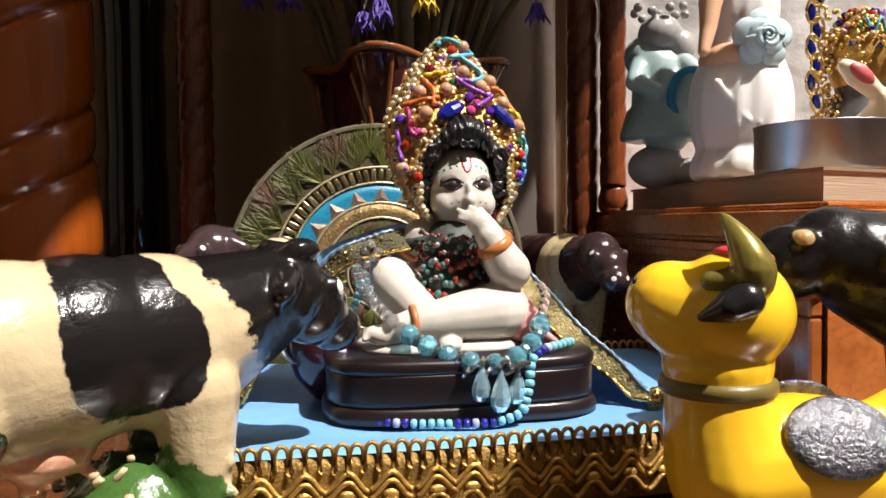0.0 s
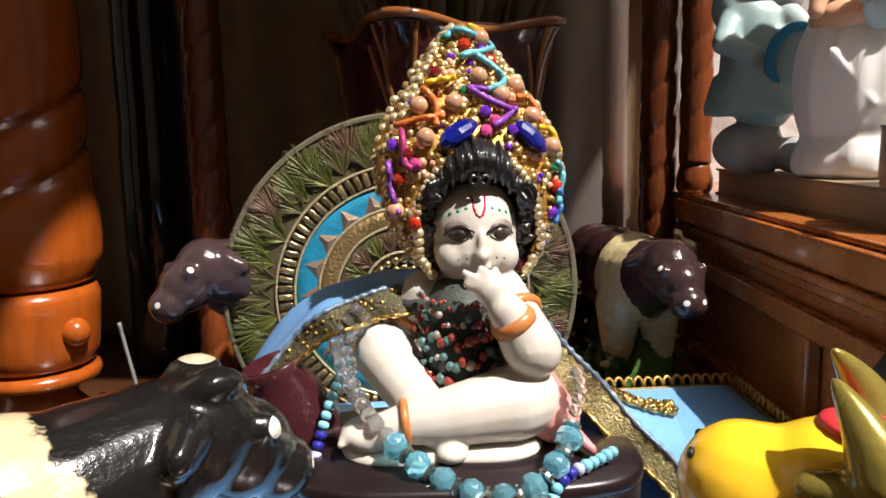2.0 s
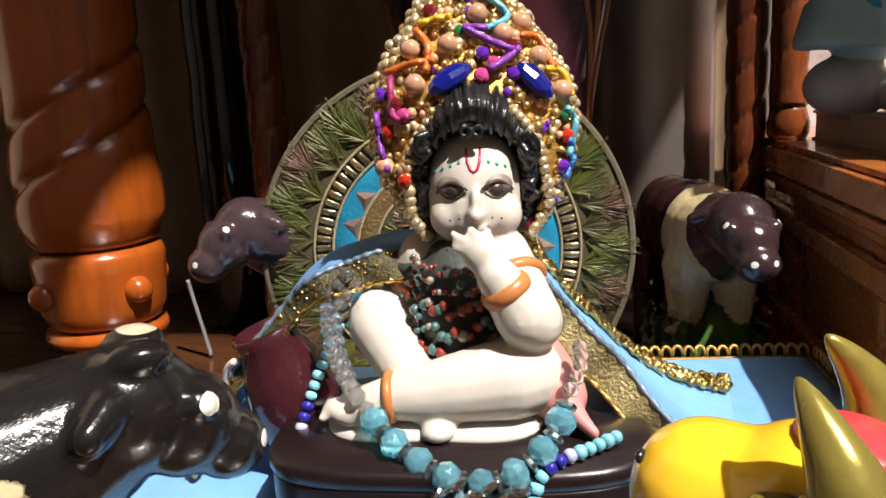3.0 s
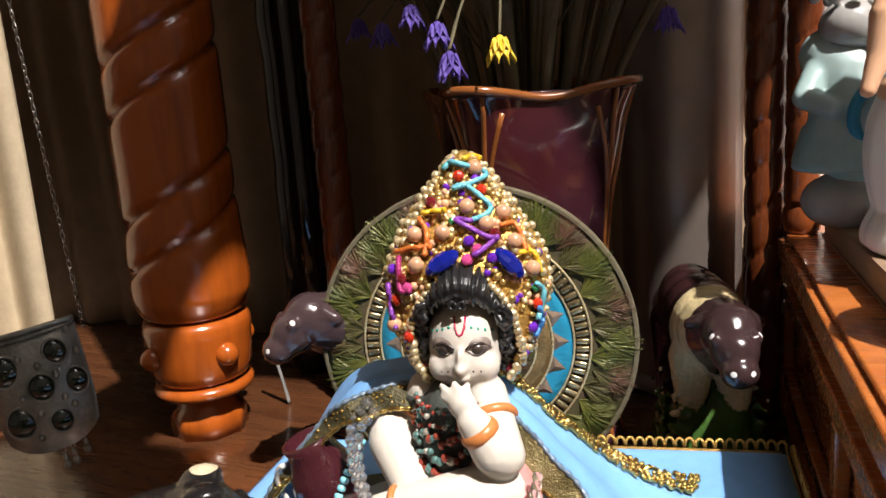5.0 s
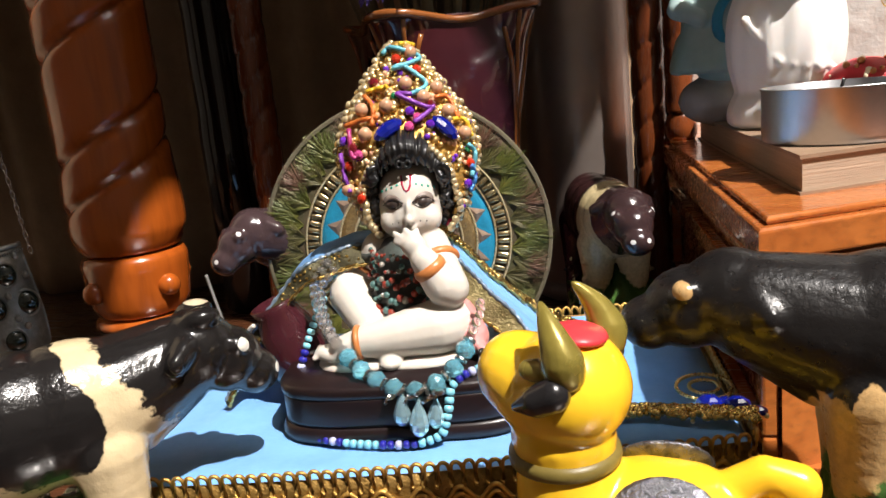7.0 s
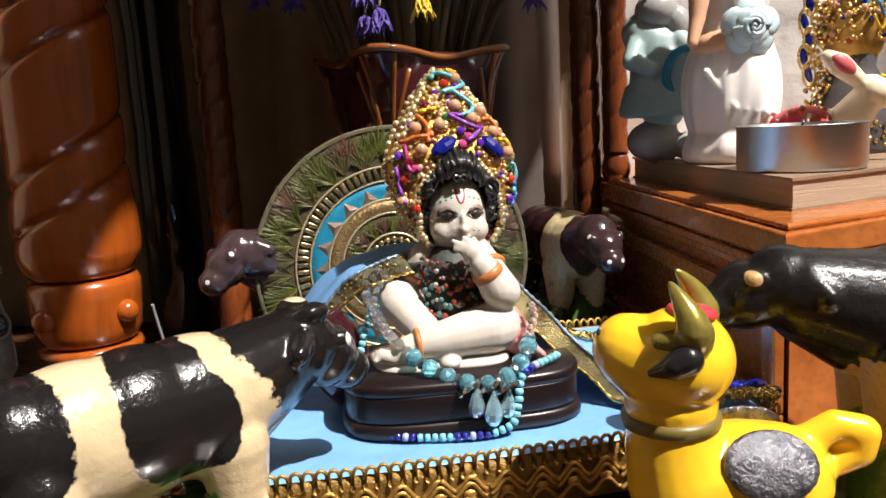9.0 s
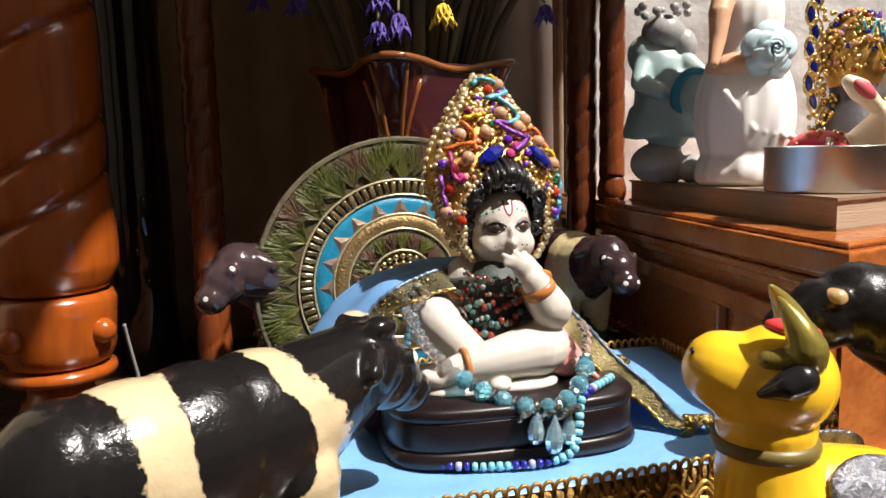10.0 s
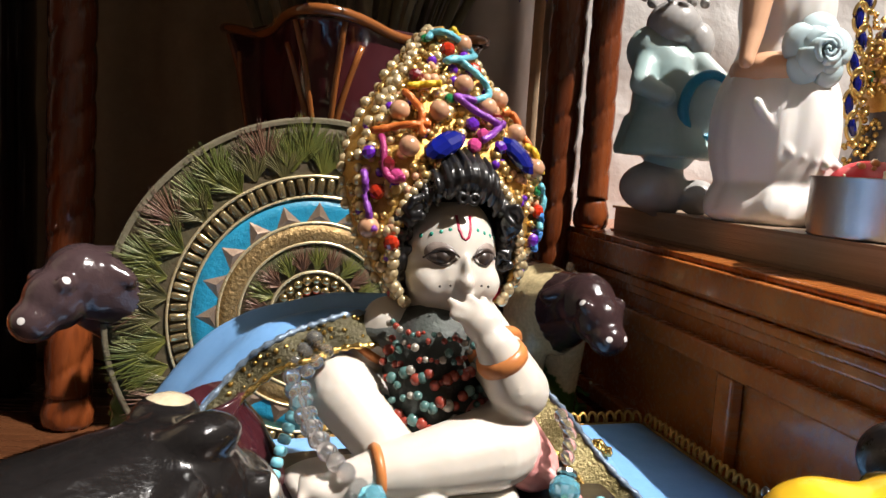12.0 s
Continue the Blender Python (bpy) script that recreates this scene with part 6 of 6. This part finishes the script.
for i in range(7):   # long blue leaves of the crown's wing
    p = Vector((-0.020 - 0.002 * (i % 2), -0.004, -0.018 + 0.0072 * i))
    bm = bmesh.new()
    ball(bm, p, (0.0017, 0.0012, 0.0038), 8, 6, Matrix.Rotation(radians(-18 + 10 * (i % 3)), 4, "Y"))
    part("blue_leaf", bm, SAPPHIRE, crown2, smooth=False)
    bm = bmesh.new()
    tube(bm, [p + Vector((0.0026 * math.cos(a), -0.0008, 0.0050 * math.sin(a))) for a in np.linspace(0, 2 * math.pi, 22)[:-1]], 0.0006, 6, closed=True)
    part("gold_loop", bm, GOLD, crown2)
bm = bmesh.new()
for i in range(150):
    ball(bm, (-0.015 + r4.uniform(-0.005, 0.005), -0.003 + r4.uniform(-0.003, 0.003), r4.uniform(-0.034, 0.020)), r4.uniform(0.0006, 0.0014), 6, 4)
tagged(part("gold_wing", bm, GOLD, crown2), kind="stuff")
bm = bmesh.new()
for i in range(150):
    a = r4.uniform(0, 2 * math.pi)
    ball(bm, (0.0185 * math.cos(a), 0.0185 * math.sin(a), -0.045 + r4.uniform(-0.006, 0.006)), r4.uniform(0.0006, 0.0013), 6, 4)
tagged(part("gold_fringe", bm, SEQUIN, crown2), kind="stuff")
tagged(crown2, "small gold crown with coloured stones and blue leaves", "crown")


def marigold(c, r, col, label, stalk=0.0):
    """A bloom of crinkled petals in rings, on a green cup; c is the middle of its underside."""
    flower = empty("marigold", Matrix.Translation(c))
    petals = M("crinkled_petals", col, 0.6, var=0.25, scale=500, bump=0.2, second=tuple(x * 0.8 for x in col))
    bm = bmesh.new()
    lathe(bm, [(0.10 * r, -stalk), (0.12 * r, 0.0), (0.30 * r, 0.15 * r), (0.42 * r, 0.55 * r), (0.30 * r, 0.75 * r)], 14)
    part("cup", bm, M("green_cup", (0.06, 0.14, 0.03), 0.6, var=0.3, scale=400), flower, "green cup")
    for ring, n in ((0, 13), (1, 11), (2, 9), (3, 6)):
        for i in range(n):
            a0 = 2 * math.pi * (i + 0.5 * (ring % 2)) / n + r4.uniform(-0.15, 0.15)
            tilt = radians((8, 32, 56, 76)[ring] + r4.uniform(-8, 8))
            long = r * (1.0, 0.92, 0.80, 0.66)[ring] * r4.uniform(0.9, 1.05)

            def petal(u, v, a0=a0, tilt=tilt, long=long):
                w = (2 * u - 1) * 0.30 * r * math.sin(math.pi * (0.18 + 0.62 * v))
                out = 0.15 * r + long * v * math.cos(tilt)
                up = 0.55 * r + long * v * math.sin(tilt) * 0.8 + 0.05 * r * math.sin(u * 12) * v - 0.12 * r * v * v
                return Vector((out * math.cos(a0) - w * math.sin(a0), out * math.sin(a0) + w * math.cos(a0), up))
            bm = bmesh.new()
            sheet(bm, petal, 6, 5, thick=0.0003)
            part("petal", bm, petals, flower)
    return tagged(flower, label, "flower")


marigold((0.2030, 0.3320, BOOK_TOP + 0.022), 0.0130, (0.85, 0.62, 0.01), "bright yellow marigold bloom beside the small crown", 0.022)

# a pale leaning strip, added in place of a glint in the shade
bm = bmesh.new()
tube(bm, spline([(-0.1481, 0.3384, 0.0240), (-0.1470, 0.3390, 0.0160), (-0.1448, 0.3402, 0.0020), (-0.1430, 0.3410, TABLE + 0.0008)], 6), 0.0017, 8, flat=0.5)
tagged(part("stick", bm, M("grey_glint", (0.24, 0.23, 0.22), 0.5, var=0.3, scale=300)), "slim pale strip added for a glint beside the post", "stick")


# ---- vase with dried flowers ----
VASE_GLAZE = M("maroon_vase_glaze", (0.060, 0.012, 0.016), 0.14, var=0.5, scale=60, bump=0.04, coat=0.7, second=(0.014, 0.010, 0.022))
RIB_GLAZE = M("amber_rib_glaze", (0.26, 0.085, 0.022), 0.16, var=0.35, scale=160, bump=0.08, coat=0.7)
vase = empty("ceramic_vase", pose(-0.0168, 0.3440, TABLE, 0, 0, -13))


def square(a, z, r):
    k = float(np.interp(z, (0, 0.03, 0.10, 0.13, 0.146), (0.16, 0.08, 0.08, 0.16, 0.30)))
    return r * (1 - k * 0.5 + k * (0.5 + 0.5 * math.cos(4 * a)) ** 1.6)


VP = [(0.0330, 0.0), (0.0345, 0.004), (0.0325, 0.012), (0.0295, 0.024), (0.0290, 0.05), (0.0305, 0.08), (0.0330, 0.105), (0.0355, 0.122), (0.0372, 0.134), (0.0392, 0.1415)]
bm = bmesh.new()
fine = [(p.x, p.z) for p in spline([Vector((r, 0, z)) for r, z in VP], 5)]
lathe(bm, fine + [(0.0398, 0.1424), (0.0386, 0.1428), (0.0350, 0.136), (0.0340, 0.12), (0.028, 0.05)], 96, wave=square)
part("body", bm, VASE_GLAZE, vase)
bm = bmesh.new()
tube(bm, [(square(a, 0.146, 0.0398) * math.cos(a), square(a, 0.146, 0.0398) * math.sin(a), 0.1424 + 0.0022 * math.cos(4 * a)) for a in np.linspace(0, 2 * math.pi, 97)[:-1]], 0.0017, 8, closed=True)
part("rim", bm, RIB_GLAZE, vase)
for q in range(4):
    for s in (-1, 1):
        for spread, top in ((0.30, 0.136), (0.12, 0.142)):
            bm = bmesh.new()
            pts = []
            for z in np.linspace(0.004, top, 26):
                off = s * (0.05 + spread * (max(0, (z - 0.095) / 0.045) ** 1.5 + max(0, (0.045 - z) / 0.045) ** 1.5))
                a = q * math.pi / 2 + off
                r = square(a, z, float(np.interp(z, [v[1] for v in VP], [v[0] for v in VP])))
                pts.append((r * math.cos(a), r * math.sin(a), z))
            tube(bm, pts, 0.0010, 7)
            part("rib", bm, RIB_GLAZE, vase)
tagged(vase, "dark maroon glazed square vase with amber ribs and flared rim", "vase")

DRIED = M("dried_stem", (0.13, 0.11, 0.06), 0.8, var=0.4, scale=300, bump=0.4)
PURPLE_PETAL = M("purple_petal", (0.09, 0.05, 0.30), 0.7, var=0.3, scale=400, bump=0.3)
YELLOW_PETAL = M("yellow_petal", (0.72, 0.48, 0.03), 0.6, var=0.25, scale=400, bump=0.3)
bouquet = empty("dried_bouquet", pose(-0.0170, 0.3440, TABLE + 0.136))
binv = bouquet.matrix_world.inverted()
r5 = random.Random(17)


def bq(name, bm, mt, label=""):
    ob = part(name, bm, mt, bouquet, label)
    ob.matrix_parent_inverse = binv
    return ob


for i in range(64):
    a, s = r5.uniform(0, 2 * math.pi), r5.uniform(0.2, 1.0)
    base = Vector((-0.017 + 0.020 * s * math.cos(a), 0.344 + 0.018 * s * math.sin(a), 0.098))
    top = base + Vector((math.cos(a) * 0.055 * s + r5.uniform(-0.01, 0.01), math.sin(a) * 0.045 * s, r5.uniform(0.10, 0.18)))
    pts = spline([base, base.lerp(top, 0.45) + Vector((0, 0, 0.012)), top], 7)
    bm = bmesh.new()
    w = r5.uniform(0.0006, 0.0020)
    tube(bm, pts, [w * (0.5 + 0.9 * math.sin(math.pi * min(1, k / (len(pts) - 1) * 0.9 + 0.1))) for k in range(len(pts))], 6, flat=r5.choice((0.25, 0.4, 1.0)))
    bq("stem", bm, DRIED)
heads = [(Vector((-0.0056, 0.2838, 0.1454)), YELLOW_PETAL, "yellow_bloom"), (Vector((-0.0221, 0.2825, 0.1419)), PURPLE_PETAL, "purple_bloom"), (Vector((-0.0290, 0.290, 0.152)), PURPLE_PETAL, "purple_bloom"),
         (Vector((-0.030, 0.300, 0.1420)), PURPLE_PETAL, "purple_bloom"), (Vector((-0.062, 0.315, 0.1560)), PURPLE_PETAL, "purple_bloom"), (Vector((-0.080, 0.33, 0.160)), PURPLE_PETAL, "purple_bloom"), (Vector((0.040, 0.325, 0.152)), PURPLE_PETAL, "purple_bloom"), (Vector((-0.045, 0.305, 0.160)), PURPLE_PETAL, "purple_bloom")]
for c, mt, nm in heads:
    bm = bmesh.new()
    tube(bm, spline([Vector((-0.017, 0.335, 0.130)), c.lerp(Vector((-0.017, 0.335, 0.150)), 0.4) + Vector((0, 0, 0.022)), c + Vector((0, 0, 0.006))], 8), 0.0005, 6)
    bq("stem", bm, DRIED)
    bm = bmesh.new()
    for i in range(9):
        a = i * 2 * math.pi / 9 + r5.uniform(-0.2, 0.2)
        L = r5.uniform(0.0055, 0.0085)

        def petal(u, v, a=a, L=L):
            w = 0.0020 * math.sin(math.pi * min(1, 0.25 + v * 0.75)) * (1 + 0.2 * math.sin(9 * u))
            out = 0.0012 + L * (0.30 + 0.25 * v) * v
            side = Vector((-math.sin(a), math.cos(a), 0)) * (u - 0.5) * 2 * w
            return c + Vector((math.cos(a) * out, math.sin(a) * out, 0.004 - L * v * 0.95)) + side + Vector((0, 0, 0.0008 * math.cos(u * 6.28)))
        sheet(bm, petal, 5, 5, thick=0.0002)
    ball(bm, c + Vector((0, 0, 0.004)), 0.0016, 8, 6)
    bq(nm, bm, mt)
tagged(bouquet, "bouquet of dried stems with purple and yellow blooms", "bouquet")


# ---- the silver pouch on its chain ----
pouch = empty("silver_pouch", facing((-0.1715, 0.2327, 0.0400), (0.76, -0.62, 0.12)) @ pose(0, 0, 0, 0, -7, 0) @ Matrix.Diagonal((0.75, 0.9, 0.92, 1)))
GEM_DARK = M("dark_green_stone", (0.012, 0.022, 0.018), 0.12, var=0.4, scale=300, bump=0.0, coat=0.8)
bm = bmesh.new()


def pouch_skin(side):
    def f(u, v):
        x = (u - 0.5) * 2
        z = (v - 0.5) * 2
        w = 0.0225 * (1 - 0.10 * max(0, -z) ** 2)
        zz = 0.0225 * z - 0.004 * (1 - abs(x) ** 2.5) * max(0, -z) ** 1.5 + 0.003 * abs(x) ** 3 * max(0, -z)
        return Vector((x * w, side * 0.0065 * (1 - abs(x) ** 3.0) * (1 - 0.6 * abs(z) ** 3) , zz))
    return f


sheet(bm, pouch_skin(-1), 28, 28)
sheet(bm, pouch_skin(1), 28, 28)
bmesh.ops.remove_doubles(bm, verts=bm.verts, dist=0.0003)
part("body", bm, SILVER, pouch)
bm = bmesh.new()
for i in range(40):
    ball(bm, (-0.0222 + 0.0444 * i / 39, -0.0035 * (1 - ((i - 19.5) / 20) ** 2) - 0.0012, 0.0205), 0.0007, 6, 4)
part("beaded_edge", bm, SILVER, pouch)
bm = bmesh.new()
tube(bm, [(-0.0225 + 0.045 * i / 20, -0.003 * (1 - ((i - 10) / 10) ** 2), 0.0228) for i in range(21)], 0.0013, 8)
part("top_rim", bm, SILVER, pouch)
for x, z, r in ((-0.0125, 0.0100, 0.0058), (0.0105, 0.0125, 0.0048), (0.0005, 0.0005, 0.0052), (0.0155, -0.0010, 0.0050), (-0.0120, -0.0110, 0.0058), (0.0045, -0.0145, 0.0046)):
    y = pouch_skin(-1)(x / 0.045 + 0.5, z / 0.045 + 0.5).y
    r *= 1.22
    bm = bmesh.new()
    ball(bm, (x, y, z), (r * 0.86, 0.0022, r * 0.8), 18, 10)
    g = part("cabochon", bm, GEM_DARK, pouch, "dark green cabochon")
    bm = bmesh.new()
    tube(bm, [(x + r * 0.95 * math.cos(a), y - 0.0003, z + r * 0.9 * math.sin(a)) for a in np.linspace(0, 2 * math.pi, 28)[:-1]], 0.0006, 6, closed=True)
    part("setting", bm, SILVER, g)
for x, z in ((-0.0055, 0.0135), (0.0015, 0.0090), (0.0082, 0.0040), (-0.0085, -0.0020), (-0.003, -0.0095), (0.0090, -0.0060), (0.0120, -0.0100), (-0.0195, 0.0185), (0.0195, 0.0100), (-0.0060, -0.0190), (0.0180, 0.0190)):
    bm = bmesh.new()
    ball(bm, (x, pouch_skin(-1)(x / 0.045 + 0.5, z / 0.045 + 0.5).y - 0.0004, z), 0.0017, 12, 8)
    part("stud", bm, SILVER, pouch)
for x, z in ((0.0005, -0.0262), (0.0050, -0.0255), (0.0110, -0.0228)):
    bm = bmesh.new()
    tube(bm, [(x + 0.0012 * math.cos(a), -0.001, z - 0.0005 + 0.0022 * math.sin(a)) for a in np.linspace(0, 2 * math.pi, 16)[:-1]], 0.00035, 5, closed=True)
    ball(bm, (x, -0.001, z - 0.0045), (0.0013, 0.0013, 0.0018), 10, 7)
    ball(bm, (x, -0.001, z - 0.0078), 0.0019, 12, 8)
    part("bell", bm, SILVER, pouch)
tagged(pouch, "tarnished silver pouch with dark cabochons and little bells hanging on chain", "pouch")
chain = empty("silver_chain")
bm = bmesh.new()
tube(bm, [(0.0011 * math.cos(a), 0, 0.0019 * math.sin(a)) for a in np.linspace(0, 2 * math.pi, 15)[:-1]], 0.00032, 5, closed=True)
LINK = mesh_of("link", bm, BRIGHT_SILVER)
A, B = Vector((-0.1625, 0.2475, 0.0600)), Vector((-0.2440, 0.3000, 0.3000))
for i in range(92):
    p = A.lerp(B, i / 91)
    piece("link", LINK, chain, Matrix.Translation(p) @ Matrix.Rotation(radians(90 * (i % 2) + 20), 4, "Z") @ Matrix.Rotation(radians(-8), 4, "Y") @ Matrix.Diagonal((0.7, 0.7, 0.95, 1)))
tagged(chain, "thin silver chain that holds the pouch", "chain")
